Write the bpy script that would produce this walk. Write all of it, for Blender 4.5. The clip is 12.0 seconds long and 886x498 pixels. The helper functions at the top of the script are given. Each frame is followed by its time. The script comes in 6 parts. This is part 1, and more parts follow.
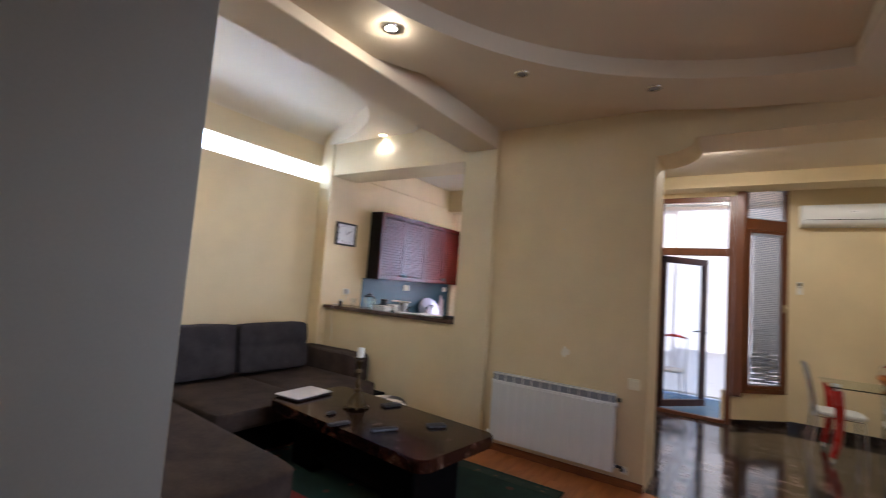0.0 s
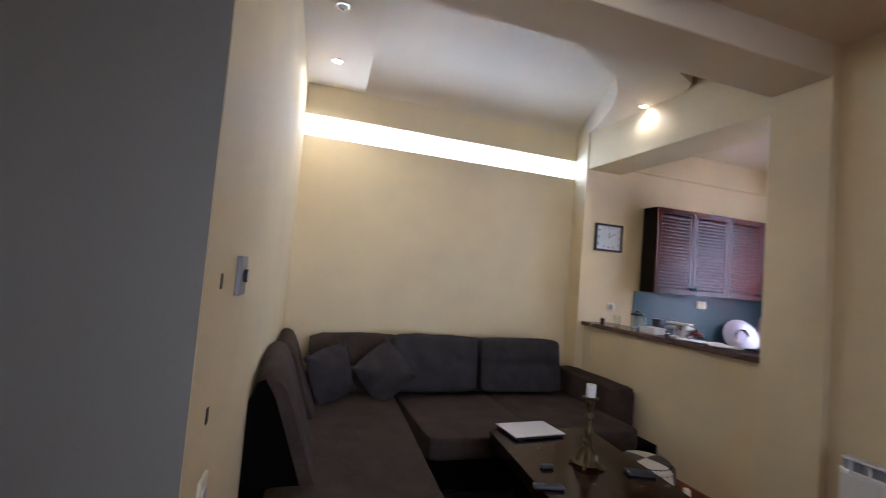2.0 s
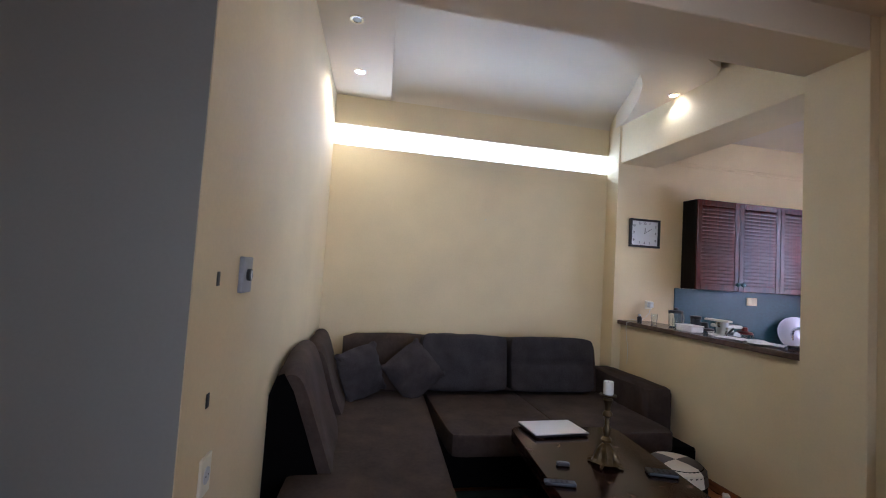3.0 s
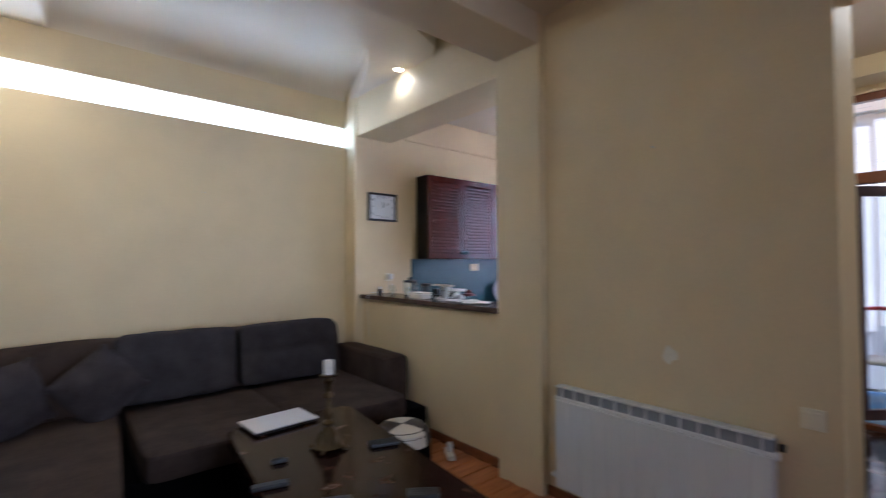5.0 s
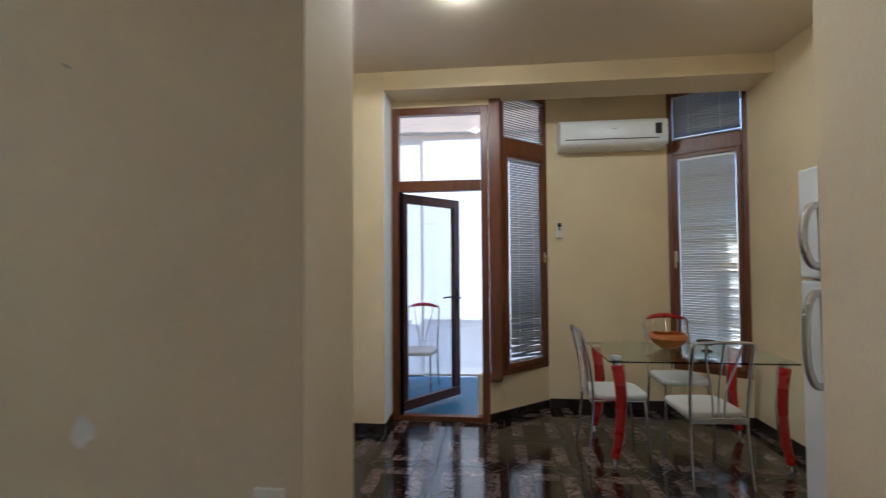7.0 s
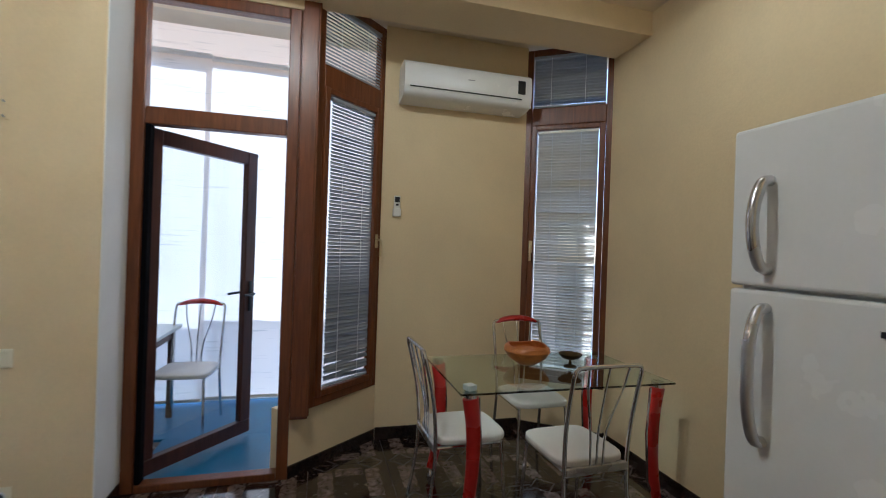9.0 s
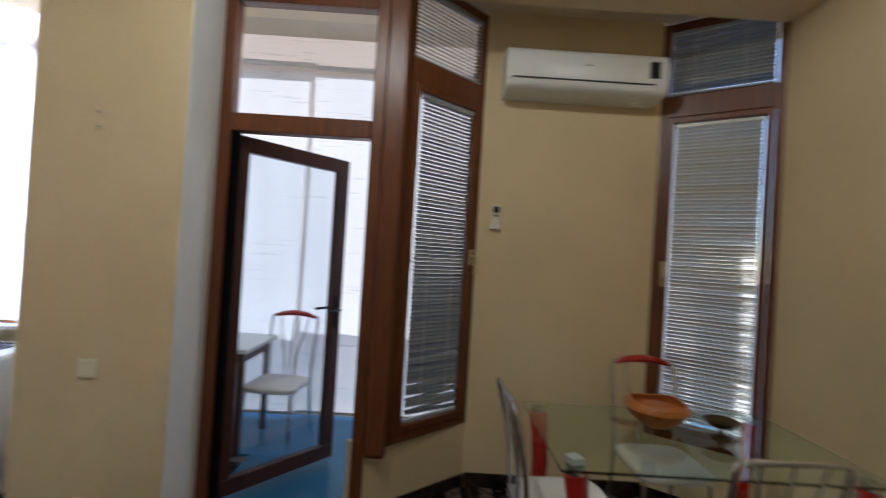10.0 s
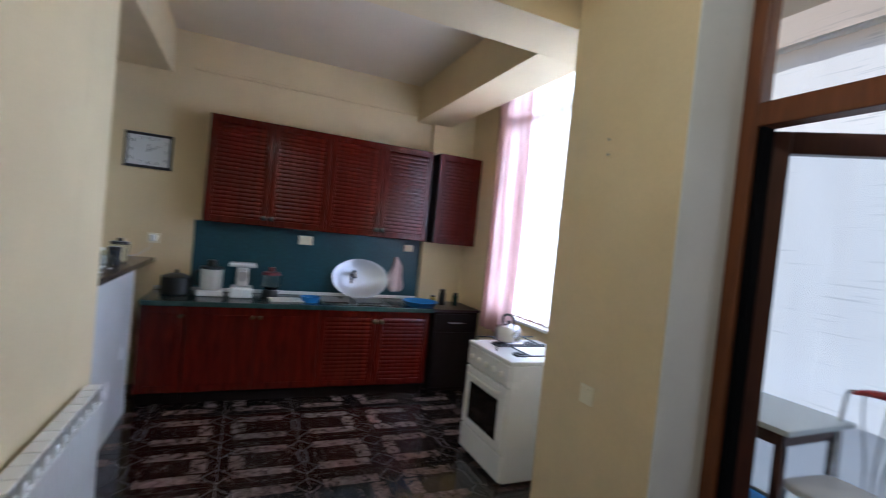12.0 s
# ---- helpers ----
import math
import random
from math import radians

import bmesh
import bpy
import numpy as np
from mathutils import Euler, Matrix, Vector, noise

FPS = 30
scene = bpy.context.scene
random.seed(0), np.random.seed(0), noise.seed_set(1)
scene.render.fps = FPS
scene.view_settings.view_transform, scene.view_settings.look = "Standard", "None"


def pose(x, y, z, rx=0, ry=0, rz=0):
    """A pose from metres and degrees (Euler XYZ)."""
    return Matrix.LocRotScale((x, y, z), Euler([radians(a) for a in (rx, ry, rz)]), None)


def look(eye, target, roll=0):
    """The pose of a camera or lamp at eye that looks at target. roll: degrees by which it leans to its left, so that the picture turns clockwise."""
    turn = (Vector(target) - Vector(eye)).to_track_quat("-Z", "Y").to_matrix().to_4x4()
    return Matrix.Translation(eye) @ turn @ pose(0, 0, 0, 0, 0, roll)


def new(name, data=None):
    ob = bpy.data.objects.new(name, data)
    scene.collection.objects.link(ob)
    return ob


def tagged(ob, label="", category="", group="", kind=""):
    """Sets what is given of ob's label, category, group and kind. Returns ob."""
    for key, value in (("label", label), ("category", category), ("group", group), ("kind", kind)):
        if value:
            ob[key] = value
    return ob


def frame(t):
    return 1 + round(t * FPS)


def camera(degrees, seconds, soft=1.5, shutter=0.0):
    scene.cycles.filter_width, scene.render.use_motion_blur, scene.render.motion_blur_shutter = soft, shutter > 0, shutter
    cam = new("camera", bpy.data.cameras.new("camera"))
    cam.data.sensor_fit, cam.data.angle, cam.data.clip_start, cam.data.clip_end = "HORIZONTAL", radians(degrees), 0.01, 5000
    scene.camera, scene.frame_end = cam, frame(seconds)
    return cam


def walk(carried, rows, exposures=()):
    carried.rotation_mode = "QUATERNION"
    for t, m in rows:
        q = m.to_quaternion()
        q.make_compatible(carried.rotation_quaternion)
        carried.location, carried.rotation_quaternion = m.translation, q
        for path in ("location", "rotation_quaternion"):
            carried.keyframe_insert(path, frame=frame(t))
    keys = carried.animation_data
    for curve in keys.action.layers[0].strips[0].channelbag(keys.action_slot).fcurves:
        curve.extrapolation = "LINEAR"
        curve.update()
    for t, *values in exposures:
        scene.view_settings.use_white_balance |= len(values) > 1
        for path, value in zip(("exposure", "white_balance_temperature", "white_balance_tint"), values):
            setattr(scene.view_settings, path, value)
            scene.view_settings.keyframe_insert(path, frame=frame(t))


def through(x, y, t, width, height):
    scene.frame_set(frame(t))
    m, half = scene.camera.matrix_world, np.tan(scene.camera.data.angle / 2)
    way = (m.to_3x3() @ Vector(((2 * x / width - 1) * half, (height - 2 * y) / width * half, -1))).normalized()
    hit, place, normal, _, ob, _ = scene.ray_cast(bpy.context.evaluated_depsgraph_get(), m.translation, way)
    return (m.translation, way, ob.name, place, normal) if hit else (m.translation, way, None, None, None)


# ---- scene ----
cam = camera(88.9, 12.0, soft=1.0, shutter=0.5)
PATH = [
    (0, (0.114, -0.383, 1.451), (-0.998, 1.272, 1.608), 4.3),
    (0.5, (0.096, -0.161, 1.471), (-1.359, 1.206, 1.591), 5.2),
    (1, (-0.045, 0.162, 1.487), (-1.691, 1.295, 1.577), 5.9),
    (1.5, (-0.121, 0.384, 1.478), (-1.872, 1.344, 1.586), 4.9),
    (2, (-0.149, 0.553, 1.472), (-2.045, 1.178, 1.581), 4.8),
    (2.5, (-0.057, 0.693, 1.472), (-2.009, 1.118, 1.574), 4.2),
    (2.7, (-0.036, 0.725, 1.465), (-1.994, 1.122, 1.576), 3.7),
    (4.5, (-0.059, 0.976, 1.446), (-1.851, 1.861, 1.518), -0.1),
    (5, (-0.151, 1.14, 1.427), (-1.674, 2.436, 1.484), -0.2),
    (5.5, (-0.157, 1.352, 1.425), (-1.319, 2.979, 1.483), -1.0),
    (6, (-0.099, 1.575, 1.461), (-0.795, 3.449, 1.509), -1.0),
    (6.5, (-0.018, 1.901, 1.465), (-0.508, 3.839, 1.525), -0.8),
    (7, (0.013, 2.279, 1.438), (-0.196, 4.268, 1.493), -0.4),
    (7.5, (0.065, 2.613, 1.417), (0.096, 4.613, 1.445), -0.5),
    (9.5, (0.226, 3.713, 1.455), (0.793, 5.631, 1.451), 2.4),
    (10, (0.338, 3.914, 1.485), (0.356, 5.914, 1.504), 3.5),
    (10.5, (0.378, 4.06, 1.506), (-0.079, 6.007, 1.525), 5.1),
    (11, (0.254, 4.189, 1.458), (-0.73, 5.93, 1.467), 6.2),
    (11.5, (0.297, 4.35, 1.487), (-1.206, 5.669, 1.47), 6.0),
    (12, (0.368, 4.527, 1.514), (-1.465, 5.325, 1.466), 5.7),
]
walk(cam, [(t, look(eye, target, roll)) for t, eye, target, roll in PATH], [(0, 0.92, 5350, 17), (2.5, 0.62, 5100, 17), (4.5, 0.60, 4950, 16), (6, 0.58, 4900, 14), (7.5, 0.66, 4750, 9), (9.5, 0.52, 4950, 9), (10.2, 0.14, 5150, 10), (10.7, 0.44, 5100, 10), (11.5, 0.34, 5100, 9), (12, 0.02, 5000, 7)])

# ---- world, sun, large lights, exposure ----
world = bpy.data.worlds.new("sky")
scene.world = world
world.use_nodes = True
wn = world.node_tree.nodes
sky = wn.new("ShaderNodeTexSky")
sky.sky_type = "NISHITA"
sky.sun_disc = False
sky.sun_elevation = radians(48)
sky.sun_rotation = radians(20)
world.node_tree.links.new(sky.outputs[0], wn["Background"].inputs[0])
wn["Background"].inputs[1].default_value = 0.15

sun_data = bpy.data.lights.new("sun", "SUN")
sun_data.energy, sun_data.angle, sun_data.color = 5.0, radians(0.5), (1.0, 0.95, 0.89)
sun = new("sun", sun_data)
sun.matrix_world = look((3.0, 8.0, 10.0), (0, 0, 0))


def area_lamp(name, at, target, w, h, watts, col):
    data = bpy.data.lights.new(name, "AREA")
    data.shape, data.size, data.size_y, data.energy, data.color = "RECTANGLE", w, h, watts, col
    ob = new(name, data)
    ob.matrix_world = look(at, target)
    return ob


DAY = (0.74, 0.88, 1.0)
area_lamp("daylight_kitchen_window", (-2.55, 6.90, 1.95), (-2.55, 0, 1.6), 1.55, 2.05, 96, DAY).data.spread = radians(68)
area_lamp("daylight_glass_strip", (-4.43, 1.98, 2.72), (0, 1.98, 2.72), 2.8, 0.18, 14, DAY)
area_lamp("daylight_south_window", (0.72, -2.74, 1.55), (0.72, 3.0, 1.75), 0.8, 1.3, 2.0, (0.92, 0.95, 0.96)).data.spread = radians(130)
# Unseen source, added for the daylight on the lounge's west wall.
area_lamp("daylight_unseen_east", (3.2, 1.9, 1.5), (0, 1.75, 1.45), 1.3, 1.3, 4.4, (0.94, 0.96, 0.98)).data.spread = radians(48)


def downlight_lamp(x, y, z, watts, col, cone, spill=0.0):
    """A bulb in its ring: a cone of light downwards, and the spill of a bulb that stands out of the ring."""
    data = bpy.data.lights.new("downlight_bulb", "SPOT")
    data.energy, data.shadow_soft_size, data.color = watts, 0.03, col
    data.spot_size, data.spot_blend = radians(cone), 0.6 if cone < 160 else 0.15
    new("downlight_bulb", data).matrix_world = look((x, y, z - 0.03), (x, y + 0.001, 0))
    if spill:
        data = bpy.data.lights.new("downlight_spill", "POINT")
        data.energy, data.shadow_soft_size, data.color = spill, 0.01, col
        new("downlight_spill", data).matrix_world = pose(x, y, z - 0.016)


# ---- helpers for building ----
MATS = {}


def ramp(nt, fac, stops):
    n = nt.nodes.new("ShaderNodeValToRGB")
    els = n.color_ramp.elements
    while len(els) < len(stops):
        els.new(0.5)
    for e, (p, c) in zip(els, stops):
        e.position, e.color = p, (*c, 1)
    nt.links.new(fac, n.inputs[0])
    return n.outputs[0]


def noise_node(nt, vec, scale, detail=4.0, rough=0.55, dist=0.0):
    n = nt.nodes.new("ShaderNodeTexNoise")
    n.inputs["Scale"].default_value, n.inputs["Detail"].default_value = scale, detail
    n.inputs["Roughness"].default_value, n.inputs["Distortion"].default_value = rough, dist
    nt.links.new(vec, n.inputs["Vector"])
    return n.outputs["Fac"]


def mapping(nt, scale=(1, 1, 1), rot=(0, 0, 0), coord="Object"):
    tc, mp = nt.nodes.new("ShaderNodeTexCoord"), nt.nodes.new("ShaderNodeMapping")
    mp.inputs["Scale"].default_value = scale
    mp.inputs["Rotation"].default_value = rot
    nt.links.new(tc.outputs[coord], mp.inputs["Vector"])
    return mp


def bump_to(nt, p, fac, strength, dist=0.01):
    b = nt.nodes.new("ShaderNodeBump")
    b.inputs["Strength"].default_value, b.inputs["Distance"].default_value = strength, dist
    nt.links.new(fac, b.inputs["Height"])
    nt.links.new(b.outputs[0], p.inputs["Normal"])


def base_mat(name):
    m = bpy.data.materials.new(name)
    m.use_nodes = True
    MATS[name] = m
    return m, m.node_tree, m.node_tree.nodes["Principled BSDF"]


def mat(name, col, rough=0.6, metal=0.0, var=0.12, scale=3.0, fine=60.0, bump=0.08, stretch=(1, 1, 1), coat=0.0, spec=0.5):
    """Paint, metal, cloth and the like: colour with large stains and fine grain, uneven gloss, fine relief."""
    m, nt, p = base_mat(name)
    mp = mapping(nt, stretch)
    big, small = noise_node(nt, mp.outputs[0], scale), noise_node(nt, mp.outputs[0], fine, 3.0)
    mix = nt.nodes.new("ShaderNodeMath")
    mix.operation = "MULTIPLY_ADD"
    nt.links.new(small, mix.inputs[0])
    mix.inputs[1].default_value = 0.35
    nt.links.new(big, mix.inputs[2])
    lo, hi = [c * (1 - var) for c in col], [min(1, c * (1 + var)) for c in col]
    nt.links.new(ramp(nt, mix.outputs[0], [(0.4, lo), (0.95, hi)]), p.inputs["Base Color"])
    p.inputs["Metallic"].default_value = metal
    p.inputs["Specular IOR Level"].default_value = spec
    r = nt.nodes.new("ShaderNodeMapRange")
    r.inputs["To Min"].default_value, r.inputs["To Max"].default_value = max(0.02, rough - 0.08), min(1, rough + 0.08)
    nt.links.new(big, r.inputs["Value"])
    nt.links.new(r.outputs[0], p.inputs["Roughness"])
    p.inputs["Coat Weight"].default_value = coat
    if bump:
        bump_to(nt, p, small, bump)
    return m


def wood_mat(name, dark, light, rough=0.35, axis=2, scale=6.0, coat=0.0, vary=0.0):
    m, nt, p = base_mat(name)
    st = [9.0, 9.0, 9.0]
    st[axis] = 0.7
    mp = mapping(nt, st)
    vec = mp.outputs[0]
    if vary:
        oi, add = nt.nodes.new("ShaderNodeObjectInfo"), nt.nodes.new("ShaderNodeVectorMath")
        cmb = nt.nodes.new("ShaderNodeVectorMath")
        cmb.operation, add.operation = "SCALE", "ADD"
        cmb.inputs[0].default_value = (37, 53, 71)
        nt.links.new(oi.outputs["Random"], cmb.inputs["Scale"])
        nt.links.new(vec, add.inputs[0])
        nt.links.new(cmb.outputs[0], add.inputs[1])
        vec = add.outputs[0]
    f = noise_node(nt, vec, scale, 6.0, 0.6, 0.8)
    nt.links.new(ramp(nt, f, [(0.3, dark), (0.7, light)]), p.inputs["Base Color"])
    p.inputs["Roughness"].default_value, p.inputs["Coat Weight"].default_value = rough, coat
    p.inputs["Coat Roughness"].default_value = 0.15
    bump_to(nt, p, f, 0.12)
    return m


def glass_mat(name, col=(1, 1, 1), rough=0.0):
    m, nt, p = base_mat(name)
    p.inputs["Base Color"].default_value = (*col, 1)
    p.inputs["Roughness"].default_value = rough
    p.inputs["Transmission Weight"].default_value = 1.0
    p.inputs["IOR"].default_value = 1.45
    return m


def sheer_mat(name, col, through=0.6, streak=(1, 1, 1), lo=0.85, clear=0.0, edge=(0.3, 0.6)):
    """Thin cloth that light passes: part diffuse, part translucent."""
    m, nt, p = base_mat(name)
    nt.nodes.remove(p)
    out = nt.nodes["Material Output"]
    d, tl, mx = (nt.nodes.new("ShaderNodeBsdf" + k) for k in ("Diffuse", "Translucent", "Transparent"))
    mp = mapping(nt, streak)
    f = noise_node(nt, mp.outputs[0], 6.0, 5.0)
    c = ramp(nt, f, [(edge[0], [x * lo for x in col]), (edge[1], col)])
    nt.links.new(c, d.inputs[0])
    nt.links.new(c, tl.inputs[0])
    m1, m2 = nt.nodes.new("ShaderNodeMixShader"), nt.nodes.new("ShaderNodeMixShader")
    m1.inputs[0].default_value, m2.inputs[0].default_value = through, clear
    nt.links.new(d.outputs[0], m1.inputs[1])
    nt.links.new(tl.outputs[0], m1.inputs[2])
    nt.links.new(m1.outputs[0], m2.inputs[1])
    nt.links.new(mx.outputs[0], m2.inputs[2])
    nt.links.new(m2.outputs[0], out.inputs[0])
    return m


def glow_mat(name, col, strength):
    m, nt, p = base_mat(name)
    p.inputs["Base Color"].default_value = (*col, 1)
    p.inputs["Emission Color"].default_value = (*col, 1)
    p.inputs["Emission Strength"].default_value = strength
    return m


def finish(name, bm, material, smooth=False):
    me = bpy.data.meshes.new(name)
    bmesh.ops.recalc_face_normals(bm, faces=bm.faces)
    if smooth:
        for f in bm.faces:
            f.smooth = True
    bm.to_mesh(me)
    bm.free()
    if material:
        me.materials.append(material)
    if smooth:
        me.set_sharp_from_angle(angle=radians(40))
    return me


def part(name, bm, material, parent, label="", m=None, smooth=False):
    """One mesh object under a thing or under a part."""
    ob = new(name, finish(name, bm, material, smooth))
    ob.parent = parent
    if m is not None:
        ob.matrix_basis = m
    return tagged(ob, label)


def share(name, mesh, parent, m, label=""):
    ob = new(name, mesh)
    ob.parent = parent
    ob.matrix_basis = m
    return tagged(ob, label)


def thing(name, m, label, category, group=""):
    ob = new(name)
    ob.empty_display_size = 0.1
    ob.matrix_basis = m
    return tagged(ob, label, category, group)


def solo(name, bm, material, label, category, m=None, smooth=False, group=""):
    ob = new(name, finish(name, bm, material, smooth))
    if m is not None:
        ob.matrix_basis = m
    return tagged(ob, label, category, group)


def structure(name, bm, material, label="", smooth=False, category="structure"):
    ob = new(name, finish(name, bm, material, smooth))
    return tagged(ob, label or name.replace("_", " "), category, kind="structure")


def box(x0, x1, y0, y1, z0, z1, bevel=0.0, seg=1, bm=None):
    b = bmesh.new()
    r = bmesh.ops.create_cube(b, size=1.0)
    for v in r["verts"]:
        v.co = Vector(((x0 + x1) / 2 + v.co.x * (x1 - x0), (y0 + y1) / 2 + v.co.y * (y1 - y0), (z0 + z1) / 2 + v.co.z * (z1 - z0)))
    if bevel:
        bmesh.ops.bevel(b, geom=list(b.edges), offset=bevel, segments=seg, affect="EDGES", profile=0.5)
    return join(bm, b) if bm is not None else b


def join(a, b):
    tmp = bpy.data.meshes.new("tmp")
    b.to_mesh(tmp)
    b.free()
    a.from_mesh(tmp)
    bpy.data.meshes.remove(tmp)
    return a


def prism(pts, z0, z1):
    """An upright block on a polygon of the plan."""
    b = bmesh.new()
    n = len(pts)
    lo, hi = [b.verts.new((x, y, z0)) for x, y in pts], [b.verts.new((x, y, z1)) for x, y in pts]
    b.faces.new(lo[::-1])
    b.faces.new(hi)
    for i in range(n):
        b.faces.new((lo[i], lo[(i + 1) % n], hi[(i + 1) % n], hi[i]))
    return b


def lathe(profile, seg=24, close=True):
    """Profile of (radius, z), turned round the z axis."""
    b = bmesh.new()
    rings = []
    for r, z in profile:
        rings.append([b.verts.new((r * math.cos(2 * math.pi * i / seg), r * math.sin(2 * math.pi * i / seg), z)) for i in range(seg)])
    for a, c in zip(rings, rings[1:]):
        for i in range(seg):
            b.faces.new((a[i], a[(i + 1) % seg], c[(i + 1) % seg], c[i]))
    if close:
        b.faces.new(rings[0][::-1])
        b.faces.new(rings[-1])
    return b


def tube(path, r=0.01, seg=8, taper=None, flat=1.0):
    """A round or oval bar along a path of points."""
    b = bmesh.new()
    pts = [Vector(p) for p in path]
    rings, u = [], None
    for i, p in enumerate(pts):
        d = (pts[min(i + 1, len(pts) - 1)] - pts[max(i - 1, 0)]).normalized()
        if u is None:
            u = d.cross(Vector((0, 0, 1)) if abs(d.z) < 0.9 else Vector((1, 0, 0)))
        u = (u - d * u.dot(d)).normalized()
        v = d.cross(u).normalized()
        rr = r if taper is None else taper[i]
        rings.append([b.verts.new(p + rr * (math.cos(2 * math.pi * k / seg) * u + flat * math.sin(2 * math.pi * k / seg) * v)) for k in range(seg)])
    for a, c in zip(rings, rings[1:]):
        for k in range(seg):
            b.faces.new((a[k], a[(k + 1) % seg], c[(k + 1) % seg], c[k]))
    b.faces.new(rings[0][::-1])
    b.faces.new(rings[-1])
    return b


def arc(cx, cy, r, a0, a1, n):
    return [(cx + r * math.cos(radians(a0 + (a1 - a0) * i / n)), cy + r * math.sin(radians(a0 + (a1 - a0) * i / n))) for i in range(n + 1)]


def arc_through(p, q, s, n=24, ext0=0.0, ext1=0.0):
    """Points on the circle through three points of the plan, from p to s."""
    (ax, ay), (bx, by), (cx, cy) = p, q, s
    d = 2 * (ax * (by - cy) + bx * (cy - ay) + cx * (ay - by))
    ux = ((ax * ax + ay * ay) * (by - cy) + (bx * bx + by * by) * (cy - ay) + (cx * cx + cy * cy) * (ay - by)) / d
    uy = ((ax * ax + ay * ay) * (cx - bx) + (bx * bx + by * by) * (ax - cx) + (cx * cx + cy * cy) * (bx - ax)) / d
    r = math.hypot(ax - ux, ay - uy)
    a0, a1 = math.degrees(math.atan2(ay - uy, ax - ux)), math.degrees(math.atan2(cy - uy, cx - ux))
    if a0 < a1 - 180:
        a0 += 360
    if a1 < a0 - 180:
        a1 += 360
    k = 1 if a1 > a0 else -1
    return arc(ux, uy, r, a0 - k * ext0, a1 + k * ext1, n)


def smooth_line(pts, n=6):
    """A smooth line through a few points (Catmull-Rom)."""
    out = []
    P = [Vector(p) for p in pts]
    for i in range(len(P) - 1):
        a, b, c, d = P[max(i - 1, 0)], P[i], P[i + 1], P[min(i + 2, len(P) - 1)]
        for k in range(n):
            t = k / n
            out.append(0.5 * ((2 * b) + (c - a) * t + (2 * a - 5 * b + 4 * c - d) * t * t + (3 * b - a - 3 * c + d) * t ** 3))
    return [tuple(v) for v in out] + [tuple(P[-1])]


def cushion(w, d, h, puff=0.5, n=10, sag=0.0, seed=0, e=5.0):
    """A soft block, w by d by h, standing on z = 0, with rounded edges and a slightly uneven face."""
    b = bmesh.new()
    bmesh.ops.create_cube(b, size=2.0)
    bmesh.ops.subdivide_edges(b, edges=list(b.edges), cuts=n, use_grid_fill=True)
    for v in b.verts:
        x, y, z = v.co
        f = 1 - puff * 0.5 * (x * x * y * y)
        px, py, pz = x, y, z
        k = (abs(x) ** e + abs(y) ** e + abs(z) ** e) ** (1 / e)
        px, py, pz = x / k, y / k, z / k
        wob = noise.noise(Vector((px * 1.7 + seed * 7.1, py * 1.7, pz * 1.7))) * 0.05
        top = 1 - puff * 0.35 * max(px * px, py * py) ** 2
        v.co = Vector((px * w / 2, py * d / 2, h / 2 + (pz * top + wob * abs(pz)) * h / 2 - sag * (1 - px * px) * (1 - py * py) * (pz > 0)))
    return b


# ---- materials ----
M_WALL = mat("cream_wall_paint", (0.77, 0.63, 0.385), 0.72, var=0.08, scale=1.5, fine=70, bump=0.12, spec=0.25)
M_CEIL = mat("ceiling_paint", (0.76, 0.65, 0.48), 0.6, var=0.06, scale=1.2, fine=90, bump=0.04)
# Wall's end face: its lack of light is put into this grey.
M_WALL_UNLIT = mat("unlit_wall_face_grey", (0.31, 0.295, 0.25), 0.6, var=0.07, scale=1.6, fine=90, bump=0.05)
M_REVEAL = mat("white_wall_paint", (0.80, 0.80, 0.78), 0.6, var=0.05, bump=0.05)
M_WHITE = mat("white_enamel", (0.82, 0.82, 0.80), 0.25, var=0.03, scale=4, bump=0.0)
M_PLATE = mat("cream_switch_plastic", (0.88, 0.81, 0.62), 0.4, var=0.04, bump=0.0)
M_PLAST = mat("white_plastic", (0.78, 0.76, 0.70), 0.4, var=0.04, bump=0.0)
M_FRAME = wood_mat("brown_window_frame", (0.100, 0.029, 0.007), (0.200, 0.062, 0.015), 0.35, 2, 5.0)
M_LEAF = wood_mat("dark_brown_door_leaf", (0.042, 0.014, 0.010), (0.080, 0.028, 0.019), 0.35, 2, 5.0)
M_CAB = wood_mat("red_brown_cabinet_wood", (0.032, 0.0024, 0.0014), (0.110, 0.0078, 0.0036), 0.15, 2, 5.0, coat=0.05)
M_CAB.node_tree.nodes["Principled BSDF"].inputs["Specular IOR Level"].default_value = 0.25
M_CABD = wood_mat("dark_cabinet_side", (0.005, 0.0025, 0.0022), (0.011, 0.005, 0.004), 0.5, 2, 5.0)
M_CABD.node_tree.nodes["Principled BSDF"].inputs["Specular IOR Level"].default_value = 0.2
M_PARQ = wood_mat("orange_parquet", (0.30, 0.095, 0.022), (0.52, 0.19, 0.05), 0.4, 1, 4.0, coat=0.03, vary=1)
M_SOFA = mat("grey_brown_suede", (0.058, 0.040, 0.032), 0.9, var=0.4, scale=5.5, fine=40, bump=0.15, spec=0.2)
M_SOFAK = mat("dark_sofa_frame", (0.0035, 0.003, 0.003), 0.9, var=0.2, bump=0.05, spec=0.05)
M_PILL = mat("grey_throw_pillow", (0.052, 0.042, 0.043), 0.85, var=0.35, scale=9, fine=90, bump=0.3, spec=0.2)
M_BACKC = mat("grey_back_cushion_cloth", (0.050, 0.042, 0.043), 0.85, var=0.35, scale=7, fine=90, bump=0.3, spec=0.2)
